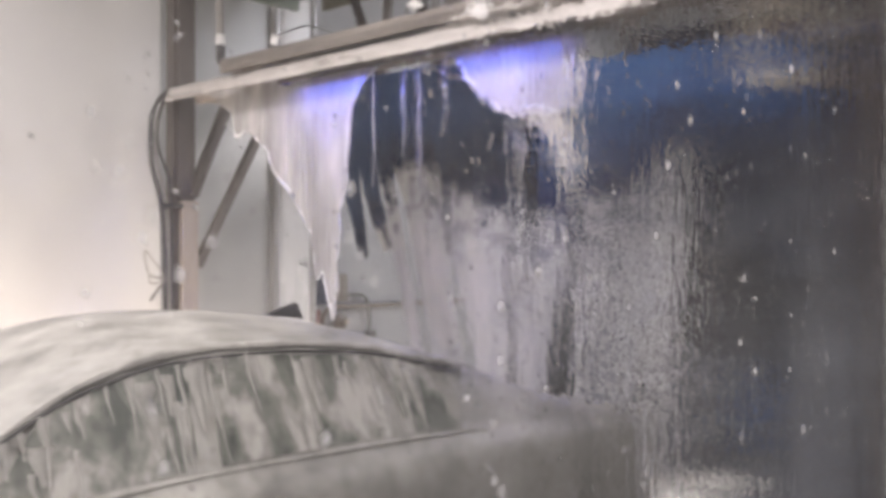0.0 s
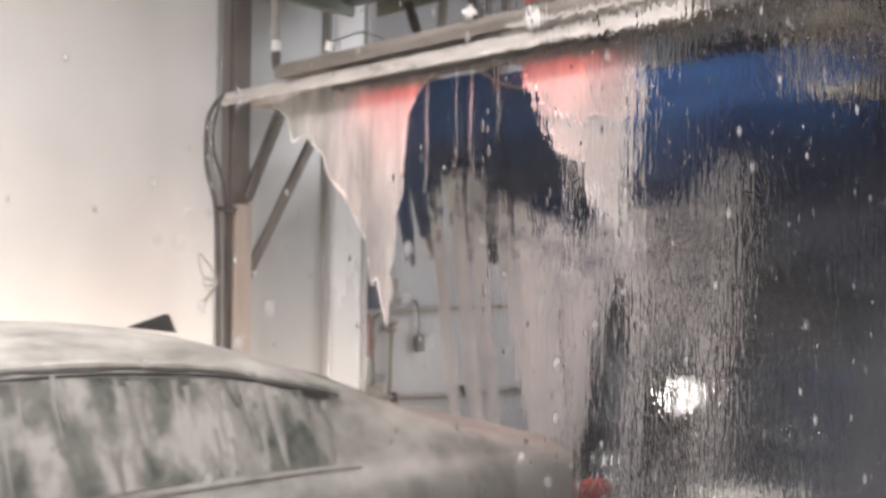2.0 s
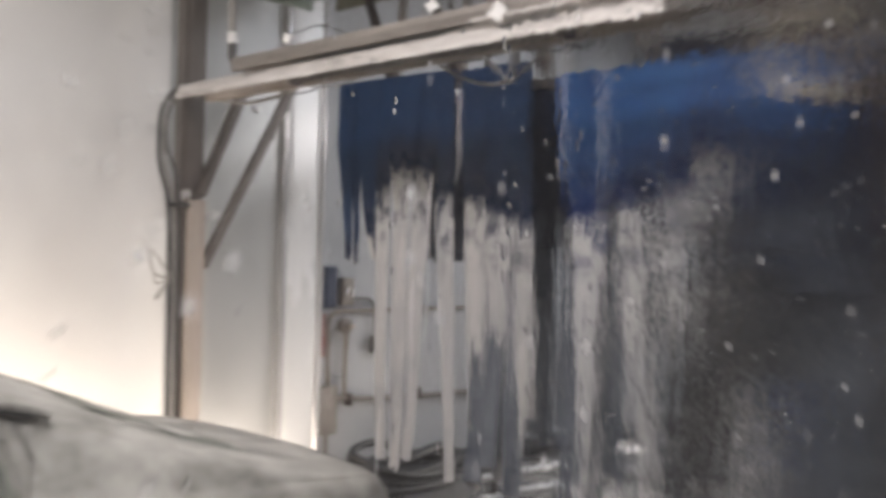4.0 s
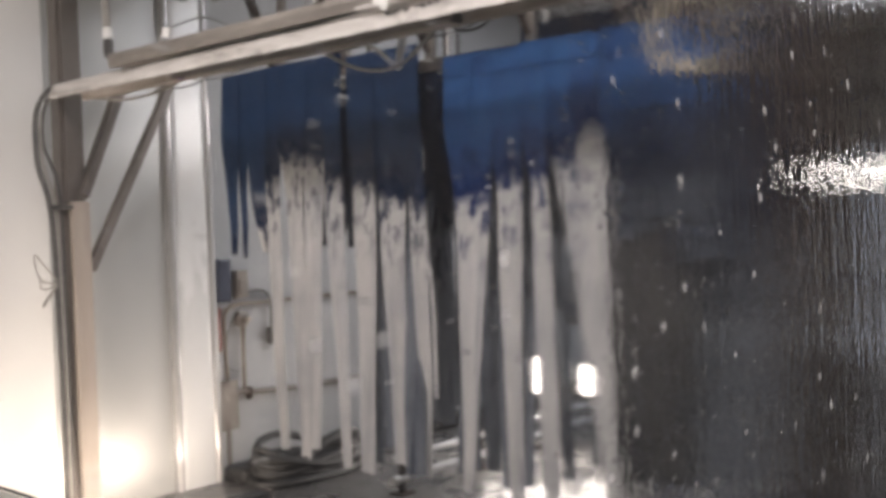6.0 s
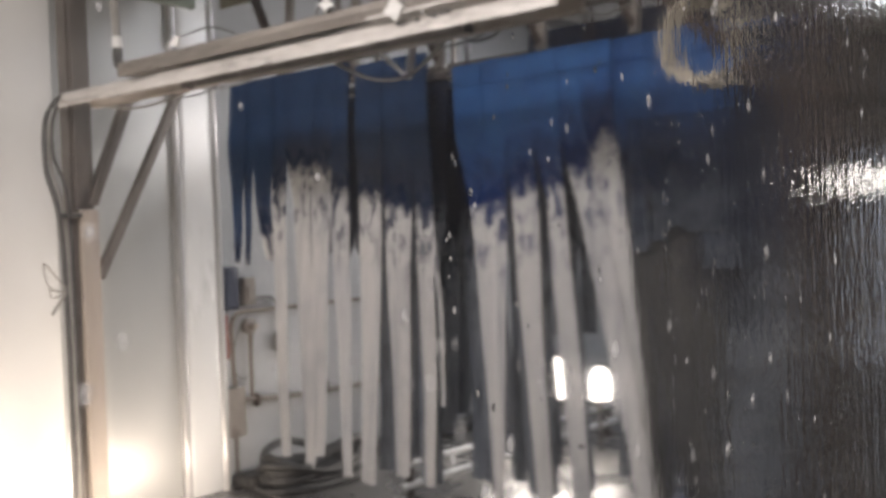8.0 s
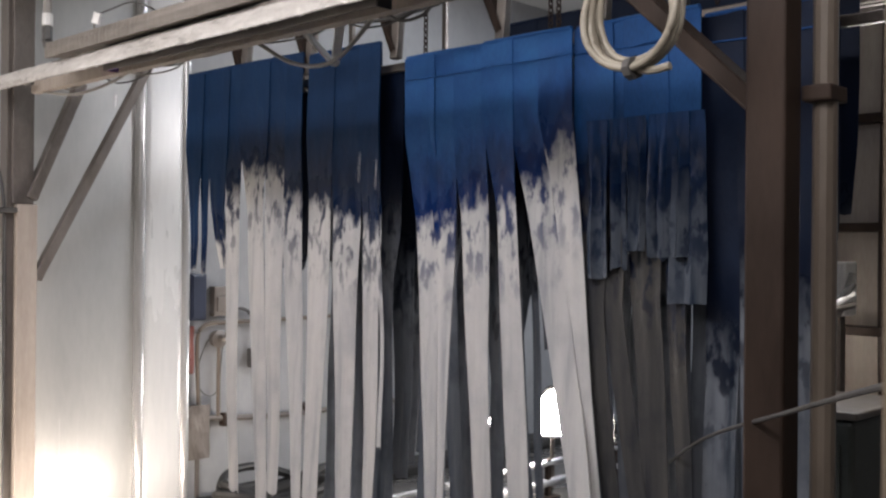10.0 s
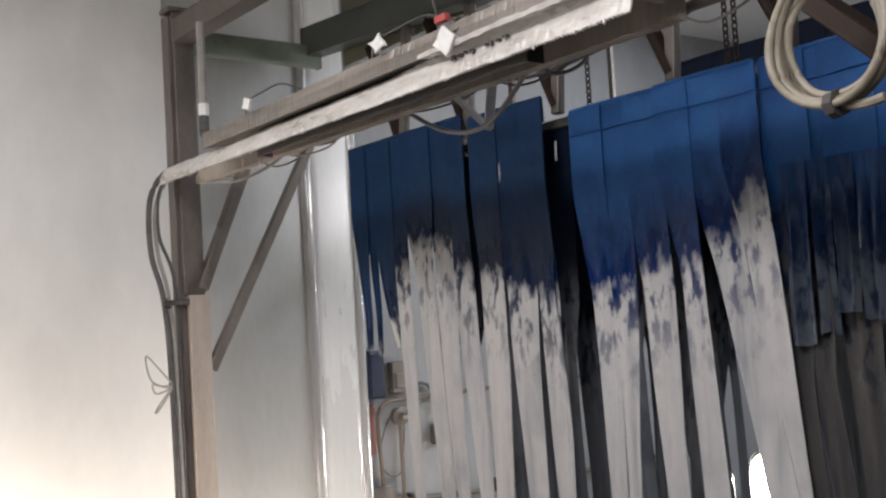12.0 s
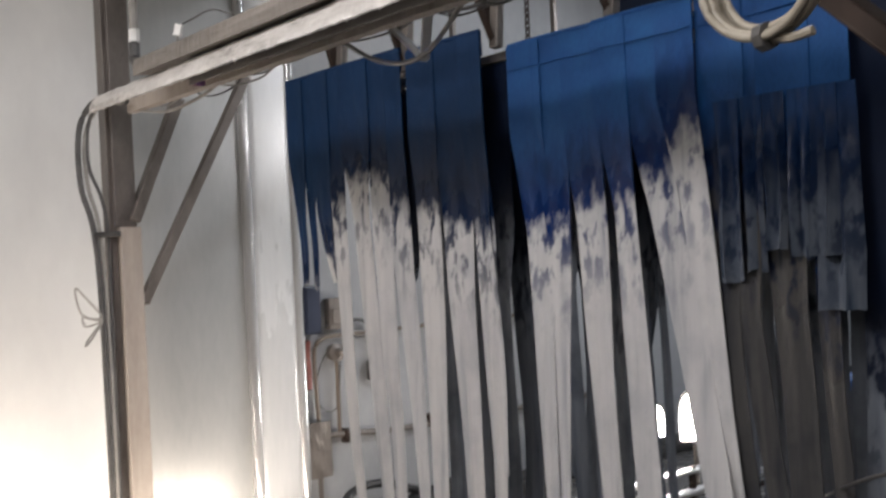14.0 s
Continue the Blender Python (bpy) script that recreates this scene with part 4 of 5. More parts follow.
def flood(place, target, size, name="flood_lamp"):
    f = thing(name, "lit flood lamp in a dark housing", "lamp", group="flood lamps")
    f.matrix_world = look(place, (*target[:2], place[2]))
    arch = [(-1, -1.1), (1, -1.1), (1, 0.5), (0.8, 1.0), (0.4, 1.3), (0, 1.4), (-0.4, 1.3), (-0.8, 1.0), (-1, 0.5)]
    for n, grow, z0, z1, mtl in (("housing", 1.0, 0.004, 0.07, RUBBER), ("lens", 0.86, -0.006, 0.003, LAMP_GLOW)):
        bm = bmesh.new()
        lo, hi = ([bm.verts.new((u * size * 0.7 * grow, v * size * grow, z)) for u, v in arch] for z in (z0, z1))
        for k in range(len(arch)):
            bm.faces.new((lo[k], lo[(k + 1) % len(arch)], hi[(k + 1) % len(arch)], hi[k]))
        bm.faces.new(lo[::-1]), bm.faces.new(hi)
        part(n, bm, mtl, f)
    part("stand", tube([(0, 0, 0.08), (0, -0.02, 0.16), (0, -place[2] * 0.6, 0.2), (0, -place[2], 0.2)], 0.018), GALV, f)


def wash_bar(x0, x1):
    f = thing("floor_wash_light", "long light bar on the floor washing the wall", "lamp", group="floor wash lights")
    part("housing", box((x0, -0.47, 0.0), (x1, -0.37, 0.10), 0.01), RUBBER, f)
    part("end_cap", box((x0 - 0.02, -0.475, 0.0), (x0, -0.365, 0.105), 0.005), GALV, f)
    part("end_cap", box((x1, -0.475, 0.0), (x1 + 0.02, -0.365, 0.105), 0.005), GALV, f)


wash_bar(-2.9, -0.3)
wash_bar(0.22, 1.02)
flood((3.45, -0.98, 0.57), (-2.4, -5.4, 0.6), 0.15)
flood((3.5, -1.38, 0.54), (-2.4, -5.4, 0.66), 0.115)
flood((3.5, -0.60, 0.50), (-2.4, -5.4, 0.5), 0.10)
flood((3.5, -0.36, 0.42), (-2.4, -5.4, 0.4), 0.05)
flood((2.6, -3.72, 1.95), (-3.4, -5.5, 1.95), 0.075)
flood((3.0, -3.05, 1.22), (-3.4, -5.5, 1.2), 0.04)
flood((6.4, -2.3, 1.95), (-2.4, -5.3, 1.9), 0.12)
flood((6.0, -0.9, 0.4), (-2.4, -5.3, 0.4), 0.06)


def side_roller():
    r = thing("side_roller", "tall pale side roller standing in the lane", "roller", (2.7, -3.05, 0))
    bm = bmesh.new()
    n, m = 28, 16
    rows = [[bm.verts.new(((0.13 + 0.03 * noise.noise((i * 0.9, k * 0.8, 1))) * math.cos(2 * math.pi * i / n), (0.13 + 0.03 * noise.noise((i * 0.9, k * 0.8, 5))) * math.sin(2 * math.pi * i / n), 0.25 + 1.75 * k / m)) for i in range(n)] for k in range(m + 1)]
    for u, v in zip(rows, rows[1:]):
        for i in range(n):
            bm.faces.new((u[i], u[(i + 1) % n], v[(i + 1) % n], v[i]))
    part("bristles", bm, PRIMED, r)
    part("shaft", tube([(0, 0, 0), (0, 0, 2.7)], 0.03), GALV, r)
    part("foot", box((-0.25, -0.2, 0), (0.25, 0.2, 0.12), 0.02), RUST_STEEL, r)
    part("bracket", beam((-0.3, 0, 2.6), (0.3, 0, 2.6), 0.08, 0.06), RUST_STEEL, r)
    c = thing("pump_cabinet", "dark pump cabinet with pipes beside the lane", "cabinet", (2.1, -3.55, 0))
    part("case", box((-0.3, -0.25, 0.0), (0.3, 0.25, 1.05), 0.02), DARK_STEEL, c)
    part("lid", box((-0.32, -0.27, 1.055), (0.32, 0.27, 1.09), 0.01), GALV, c)
    part("door", box((-0.312, -0.2, 0.12), (-0.302, 0.2, 0.95), 0.004), DARK_STEEL, c)
    for k in range(4):
        part("pipe", tube([(-0.2 + 0.12 * k, 0.1, 1.08), (-0.2 + 0.13 * k, 0.1, 1.3), (-0.05 + 0.1 * k, 0.05, 1.45), (0.3, 0.0, 1.5 + 0.05 * k)], 0.018), (GALV, WHITE_PLASTIC, CABLE, GREY_CABLE)[k], c)
    s = thing("switch_cabinet", "small pale switch box on a steel post", "cabinet", (2.9, -3.25, 0))
    part("case", box((-0.08, -0.09, 1.42), (0.08, 0.09, 1.70), 0.012), WHITE_PLASTIC, s)
    part("door", box((-0.092, -0.075, 1.44), (-0.082, 0.075, 1.68), 0.004), WHITE_PLASTIC, s)
    part("post", beam((0.05, 0, 0), (0.05, 0, 1.42), 0.06, 0.06), GALV, s)
    e = thing("equipment_rack", "tan sheet-metal equipment rack with brackets and pipes", "rack", (3.3, -3.2, 0))
    part("back_plate", box((-0.02, -0.55, 0.0), (0.02, 0.45, 3.4)), PRIMED, e)
    for k, y in enumerate((-0.42, -0.2, 0.12, 0.3)):
        part("pipe", tube([(-0.07, y, 0.3), (-0.07, y + 0.02, 1.6), (-0.07, y, 3.2)], 0.022 + 0.01 * (k % 2)), (TAN, RUST_STEEL, GALV, TAN)[k], e)
    for z in (1.30, 1.86, 2.45):
        part("bracket", box((-0.14, -0.5, z), (-0.022, 0.4, z + 0.05), 0.005), RUST_STEEL, e)
    o = thing("blue_canister", "upright blue plastic canister behind the curtains", "canister", (4.5, -1.5, 0))
    part("drum", lathe([(0, 0), (0.13, 0.01), (0.14, 0.05), (0.14, 0.25), (0.146, 0.27), (0.14, 0.29), (0.14, 0.52), (0.146, 0.54), (0.14, 0.56), (0.135, 0.76), (0.10, 0.80), (0, 0.80)]), BLUE_DRUM, o)
    part("cap", lathe([(0, 0.80), (0.035, 0.802), (0.035, 0.84), (0, 0.84)]), RUBBER, o)
    l = thing("stretched_hose", "thin grey hose stretched past the near column", "hose")
    part("hose_line", tube([(1.6, -2.95, 0.70), (0.9, -3.48, 0.96), (0.3, -3.978, 1.199), (-0.3, -4.516, 1.40), (-1.0, -4.972, 1.56), (-1.25, -5.15, 1.61)], 0.0055), CABLE, l)


side_roller()


def guide_rail(y, x0, x1):
    """Low tubular rail beside the wheel track on short posts."""
    g = thing("guide_rail", "low wet steel guide rail beside the wheel track", "rail", (0, y, 0), group="guide rails")
    for z, r in ((0.10, 0.030), (0.24, 0.024)):
        part("rail_tube", tube([(x0, 0, z), ((x0 + x1) / 2, 0.004, z), (x1, 0, z)], r, 10), ALU, g)
    n = int((x1 - x0) / 0.8)
    for k in range(n + 1):
        x = x0 + 0.1 + (x1 - x0 - 0.2) * k / n
        part("rail_post", beam((x, 0, 0), (x, 0, 0.27), 0.05, 0.03), RUST_STEEL, g)
        part("foot_plate", box((x - 0.07, -0.06, 0.0), (x + 0.07, 0.06, 0.012)), RUST_STEEL, g)


guide_rail(-3.14, 1.0, 6.0)
guide_rail(-1.0, 1.6, 6.0)


# ---- the lathered car ----
def sedan():
    c = thing("car", "pale sedan covered in running white lather", "car")
    L = 4.45
    st = np.array([0.0, 0.06, 0.18, 0.34, 0.48, 0.75, 1.05, 1.35, 1.75, 2.25, 2.65, 2.95, 3.25, 3.45, 3.85, 4.2, 4.38, L])
    roof = np.interp(st, [0, .06, .18, .46, .75, 1.05, 1.35, 1.75, 2.25, 2.65, 2.95, 3.45, 3.85, 4.25, L], [.76, .88, .935, .955, 1.05, 1.165, 1.285, 1.39, 1.43, 1.405, 1.30, .99, .93, .84, .66])
    belt = np.interp(st, [0, .06, .18, .46, 1.05, 2.25, 3.45, 3.85, 4.25, L], [.74, .85, .90, .925, .945, .93, .905, .88, .79, .62])
    half = np.interp(st, [0, .06, .18, .46, 1.05, 2.25, 3.45, 4.05, 4.35, L], [.60, .72, .82, .87, .89, .895, .88, .85, .76, .60])
    bm = bmesh.new()
    rows = []
    for s, zr, zb, h in zip(st, roof, belt, half):
        g = min(1.0, max(0.0, (zr - zb) / 0.45))
        top = h - 0.07 - 0.23 * g
        side = [(h - 0.05, 0.24), (h, 0.42), (h + 0.005, 0.66), (h - 0.015, zb - 0.06), (h - 0.055, zb), (h - 0.075 - 0.05 * g, zb + 0.10 * (zr - zb)), (top + 0.015, zr - 0.09 * g - 0.012), (top - 0.10, zr - 0.02 * g - 0.003), (top * 0.4, zr + 0.012), (0, zr + 0.018)]
        ring = [bm.verts.new((-s, -y, z)) for y, z in side] + [bm.verts.new((-s, y, z)) for y, z in side[-2::-1]]
        rows.append(ring)
    for a, b in zip(rows, rows[1:]):
        for k in range(len(a) - 1):
            bm.faces.new((a[k], a[k + 1], b[k + 1], b[k]))
        bm.faces.new((a[-1], a[0], b[0], b[-1]))
    bm.faces.new(rows[0]), bm.faces.new(rows[-1][::-1])
    body = smooth(part("body", bm, CAR_FOAM, c))
    md = body.modifiers.new("round", "SUBSURF")
    md.levels = md.render_levels = 2

    def at(s, f, sgn, out=0.008):
        """A place on the glasshouse side at s from the tail, f of the way from belt to roof."""
        zr, zb, h = (np.interp(s, st, v) for v in (roof, belt, half))
        g = min(1.0, max(0.0, (zr - zb) / 0.45))
        lo, hi = Vector((0, h - 0.075 - 0.05 * g, zb + 0.10 * (zr - zb))), Vector((0, h - 0.07 - 0.23 * g + 0.015, zr - 0.09 * g - 0.012))
        p = lo.lerp(hi, f)
        return Vector((-s, sgn * (p.y + out), p.z + out * 0.3))

    for sgn in (-1, 1):
        for n, s0, s1, t0, t1 in (("quarter_glass", 1.40, 1.66, 1.50, 1.68), ("rear_door_glass", 1.72, 2.45, 1.74, 2.41), ("front_door_glass", 2.53, 3.25, 2.49, 2.97)):
            bm = bmesh.new()
            gr = []
            for i in range(5):
                f = 0.04 + 0.92 * i / 4
                gr.append([bm.verts.new(at(s0 + (t0 - s0) * f + ((s1 + (t1 - s1) * f) - (s0 + (t0 - s0) * f)) * k / 6, f, sgn)) for k in range(7)])
            for a, b in zip(gr, gr[1:]):
                for k in range(6):
                    bm.faces.new((a[k], a[k + 1], b[k + 1], b[k]))
            thicken(bm, 0.006)
            smooth(part(n, bm, CAR_GLASS, c, "dark side glass streaked with lather"))
        part("window_trim", tube([at(s, 0.98, sgn, 0.016) for s in (1.35, 1.5, 1.75, 2.15, 2.55, 2.85, 3.10)], lambda u: 0.0045 + 0.003 * noise.noise((u * 40.0, sgn, 1.0)), 8), RUBBER, c)
        part("roof_rail", tube([at(s, 1.06, sgn, 0.0) for s in (1.30, 1.45, 1.6, 1.75, 2.15, 2.55, 2.85, 3.15)], lambda u: 0.016 + 0.012 * noise.noise((u * 30.0, sgn, 2.0)), 8), CAR_FOAM, c)
        part("belt_trim", tube([at(s, -0.02, sgn, 0.012) for s in (1.3, 1.55, 2.05, 2.65, 3.25)], lambda u: 0.010 + 0.007 * noise.noise((u * 24.0, sgn, 6.0)), 8), CAR_FOAM, c)
        for s in (1.85, 2.8):
            part("door_handle", beam((-s, sgn * 0.905, 0.80), (-s - 0.2, sgn * 0.905, 0.805), 0.03, 0.028, 0.008), CAR_FOAM, c)
        part("tail_lamp", box((-0.24, sgn * 0.785 - 0.05, 0.68), (-0.045, sgn * 0.785 + 0.045, 0.765), 0.03), TAIL_RED, c, "red tail lamp lens")
        part("mirror", box((-3.38, sgn * 0.97 - 0.08, 0.95), (-3.26, sgn * 0.97 + 0.08, 1.07), 0.04), FOAM, c)
        for s in (0.80, 3.47):
            w = new("wheel")
            w.parent, w.location = c, (-s, sgn * 0.79, 0.32)
            bm = bmesh.new()
            bmesh.ops.create_cone(bm, cap_ends=True, segments=40, radius1=0.32, radius2=0.32, depth=0.21, matrix=Matrix.Rotation(math.pi / 2, 4, "X"))
            bmesh.ops.bevel(bm, geom=[e for e in bm.edges if e.calc_face_angle(0) > 1], offset=0.04, segments=3, affect="EDGES")
            part("tyre", bm, RUBBER, w)
            bm = bmesh.new()
            bmesh.ops.create_cone(bm, cap_ends=True, segments=24, radius1=0.2, radius2=0.2, depth=0.225, matrix=Matrix.Rotation(math.pi / 2, 4, "X"))
            part("rim", bm, ALU, w)
    rng = random.Random(3)
    for k in range(60):
        sgn = -1 if k < 52 else 1
        s, f1 = rng.uniform(1.35, 3.1), rng.uniform(0.85, 1.0) if rng.random() < 0.8 else rng.uniform(0.3, 0.7)
        f0 = max(0.02, f1 - rng.uniform(0.1, 0.9))
        r = 0.006 + 0.028 * rng.random() ** 2
        bm = bmesh.new()
        rows = []
        for i in range(9):
            f = i / 8
            wd = r * (1 - 0.75 * f) * (1 + 0.5 * noise.noise((k, f * 5, 4)))
            m0 = at(s + 0.012 * noise.noise((k, f * 1.5, 1)), f1 + (f0 - f1) * f, sgn, 0.0155)
            rows.append([bm.verts.new(m0 + Vector((dx * wd, sgn * dy * wd * 0.5, 0))) for dx, dy in ((-1, 0), (-0.6, 0.8), (0.6, 0.8), (1, 0))])
        for u, v in zip(rows, rows[1:]):
            for q in range(3):
                bm.faces.new((u[q], u[q + 1], v[q + 1], v[q]))
        smooth(part("lather_run", bm, CAR_FOAM, c))
    # rear screen
    bm = bmesh.new()
    gr = []
    for i in range(6):
        s = 0.53 + 0.62 * i / 5
        zr = np.interp(s, st, roof) + 0.024
        gr.append([bm.verts.new((-s, y * (0.62 - 0.10 * i / 5), zr - 0.03 * abs(y) ** 3)) for y in (-1, -0.6, -0.2, 0.2, 0.6, 1)])
    for a, b in zip(gr, gr[1:]):
        for k in range(5):
            bm.faces.new((a[k], a[k + 1], b[k + 1], b[k]))
    thicken(bm, 0.006)
    smooth(part("rear_screen", bm, CAR_GLASS, c))
    bm = bmesh.new()
    v = [bm.verts.new(p) for p in ((-1.58, -0.018, 1.375), (-1.58, 0.018, 1.375), (-1.76, 0.02, 1.40), (-1.76, -0.02, 1.40), (-1.60, 0, 1.442), (-1.62, 0, 1.445))]
    for f in ((0, 1, 2, 3), (0, 4, 1), (1, 4, 5, 2), (3, 2, 5), (0, 3, 5, 4)):
        bm.faces.new([v[i] for i in f])
    part("shark_fin", bm, RUBBER, c, "dark roof aerial fin")
    part("trunk_line", tube([(-0.08, -0.6, 0.880), (-0.055, 0, 0.895), (-0.08, 0.6, 0.880)], 0.006), RUBBER, c)
    return c


CAR = sedan()


# ---- foam film hanging from the tray ----
def film(name, outline, label, wobble=0.04, x=0.0):
    """A hanging sheet of lather: y, z outline from the tray lip, rim thickened."""
    f = thing(name, label, "foam", (x, 0, 0), group="sheets of falling foam")
    pts = []
    n = len(outline)
    for i in range(n):
        a, b = Vector(outline[i]), Vector(outline[(i + 1) % n])
        for k in range(14):
            p = a.lerp(b, k / 14)
            on_lip = a.y > 2.55 and b.y > 2.55
            d = 0 if on_lip else wobble * noise.noise((p.x * 5, p.y * 5, 3.3)) + 0.35 * wobble * noise.noise((p.x * 19, p.y * 19, 8.3))
            pts.append(Vector((0.0, p.x + d, p.y + d * 0.5)))
    bm = bmesh.new()
    bm.faces.new([bm.verts.new(p) for p in pts])
    bmesh.ops.triangulate(bm, faces=bm.faces[:], ngon_method="EAR_CLIP")
    thicken(bm, 0.006)
    part("sheet", bm, FOAM_FILM, f)
    low = [p for p in pts if p.z < 2.56]
    part("rim", tube(low[::2] + [low[-1]], lambda u: 0.0045 + 0.016 * max(0.0, noise.noise((u * 13.0, outline[0][0], 0.7))) + 0.004 * max(0.0, noise.noise((u * 60.0, 1.2, 4.4))), 6), FOAM_RIM, f, "bright thick rim of the sheet")
    return f


FILMS = [
    film("foam_sheet", [(-0.28, 2.605), (-1.92, 2.60), (-1.78, 2.54), (-1.66, 2.43), (-1.60, 2.26), (-1.61, 2.02), (-1.54, 1.86), (-1.55, 1.66), (-1.49, 1.30), (-1.43, 1.55), (-1.38, 1.50), (-1.33, 1.72), (-1.24, 1.84), (-1.10, 2.00), (-0.97, 2.10), (-0.90, 2.22), (-0.72, 2.34), (-0.62, 2.30), (-0.55, 2.46)], "torn sheet of white foam hanging from the tray"),
    film("foam_sheet", [(-2.30, 2.60), (-3.13, 2.60), (-3.06, 2.42), (-3.08, 2.24), (-2.99, 2.20), (-2.90, 2.26), (-2.80, 2.22), (-2.70, 2.26), (-2.58, 2.33), (-2.48, 2.42), (-2.40, 2.52)], "torn sheet of white foam hanging from the tray"),
    film("foam_sheet", [(-2.52, 2.34), (-3.04, 2.34), (-3.07, 2.15), (-3.02, 1.98), (-3.06, 1.78), (-3.03, 1.56), (-2.97, 1.78), (-2.86, 1.92), (-2.80, 2.06), (-2.66, 2.14), (-2.60, 2.26)], "lower torn tongue of white foam", x=0.012),
]


def strands():
    s = []
    for y, ln in ((-1.62, 0.35), (-1.80, 0.62), (-2.02, 0.5), (-2.12, 0.72), (-2.3, 0.4), (-2.9, 0.6), (-3.1, 0.8)):
        f = thing("foam_strand", "thin falling strand of foam", "foam", (0.01, y, 2.6), group="falling strands")
        part("strand", tube([(0, 0, 0), (0.004, 0.008, -ln * 0.4), (0, -0.006, -ln * 0.7), (0, 0.01, -ln)], lambda u: 0.0034 * (1 - 0.6 * u), 6), FOAM_RIM, f)
        s.append((f, y))
    return s


def torn_web():
    w = thing("foam_web", "torn web of foam stretched into strands", "foam", (0.01, -2.74, 2.6), group="falling strands")
    bm = bmesh.new()
    pts = [(0.05, 0.0), (0.02, -0.04), (0.010, -0.14), (0.008, -0.27), (-0.006, -0.27), (-0.008, -0.12), (-0.02, -0.03), (-0.06, 0.0)]
    bm.faces.new([bm.verts.new((0, y, z)) for y, z in pts])
    bmesh.ops.triangulate(bm, faces=bm.faces[:], ngon_method="EAR_CLIP")
    thicken(bm, 0.006)
    part("web", bm, FOAM_FILM, w)
    part("strand", tube([(0, 0.005, -0.26), (0, 0.032, -0.36), (0, 0.03, -0.46), (0, 0.0, -0.52), (0, -0.03, -0.44), (0, -0.025, -0.36)], 0.004, 6, closed=True), FOAM_RIM, w)
    part("strand", tube([(0, 0.0, -0.52), (0, 0.005, -0.7), (0, -0.02, -0.85), (0, 0.0, -1.0)], 0.005, 6), FOAM_RIM, w)
    return w


STRANDS = strands()
WEB = torn_web()


def drips():
    out = []
    rng = random.Random(9)
    for k in range(60):
        d = thing("drip", "pair of falling water drops", "water", (-0.04, rng.uniform(-0.7, -3.1), 2.66), group="drips from the tray")
        for q in range(2):
            yy, zz, ln = rng.uniform(-0.3, 0.3) * q, -0.025 * q, rng.uniform(0.005, 0.012)
            smooth(part("drop", tube([(0, yy, zz + ln), (0, yy + 0.001, zz), (0, yy, zz - ln)], rng.uniform(0.003, 0.005), 6), FOAM_RIM, d))
        out.append((d, 3.2 + 0.165 * k + rng.uniform(-0.1, 0.1)))
    return out


DRIPS = drips()


# ---- water on the pane ----
def pane_drops():
    bm = bmesh.new()
    rng = random.Random(5)
    y = Y0 + 0.044
    for i in range(4200):
        left = i < 260
        x = rng.uniform(-3.06, -2.84) if left else -2.94 + 0.52 * rng.random() ** 0.75
        z = rng.uniform(1.35, 2.05)
        r = rng.uniform(0.0004, 0.0011) if left else 0.00025 + 0.0009 * rng.random() ** 2.2
        h = r * (rng.uniform(1.0, 1.4) if left or rng.random() < 0.6 else rng.uniform(1.5, 3.5))
        rings = []
        for k in range(3):
            q, d = math.cos(k * math.pi / 6), math.sin(k * math.pi / 6)
            rings.append([bm.verts.new((x + r * q * math.cos(t), y + 0.3 * r * d, z + h * q * math.sin(t))) for t in [2 * math.pi * n / 8 for n in range(8)]])
        tip = bm.verts.new((x, y + 0.3 * r, z))
        for u, v in zip(rings, rings[1:]):
            for n in range(8):
                bm.faces.new((u[n], u[(n + 1) % 8], v[(n + 1) % 8], v[n]))
        for n in range(8):
            bm.faces.new((rings[2][n], rings[2][(n + 1) % 8], tip))
        bm.faces.new(rings[0][::-1])
    o = smooth(part("water_drops", bm, m_water))
    o.visible_shadow = False
    tagged(o, "water drops and runs clinging to the window pane", "water", kind="stuff")


pane_drops()


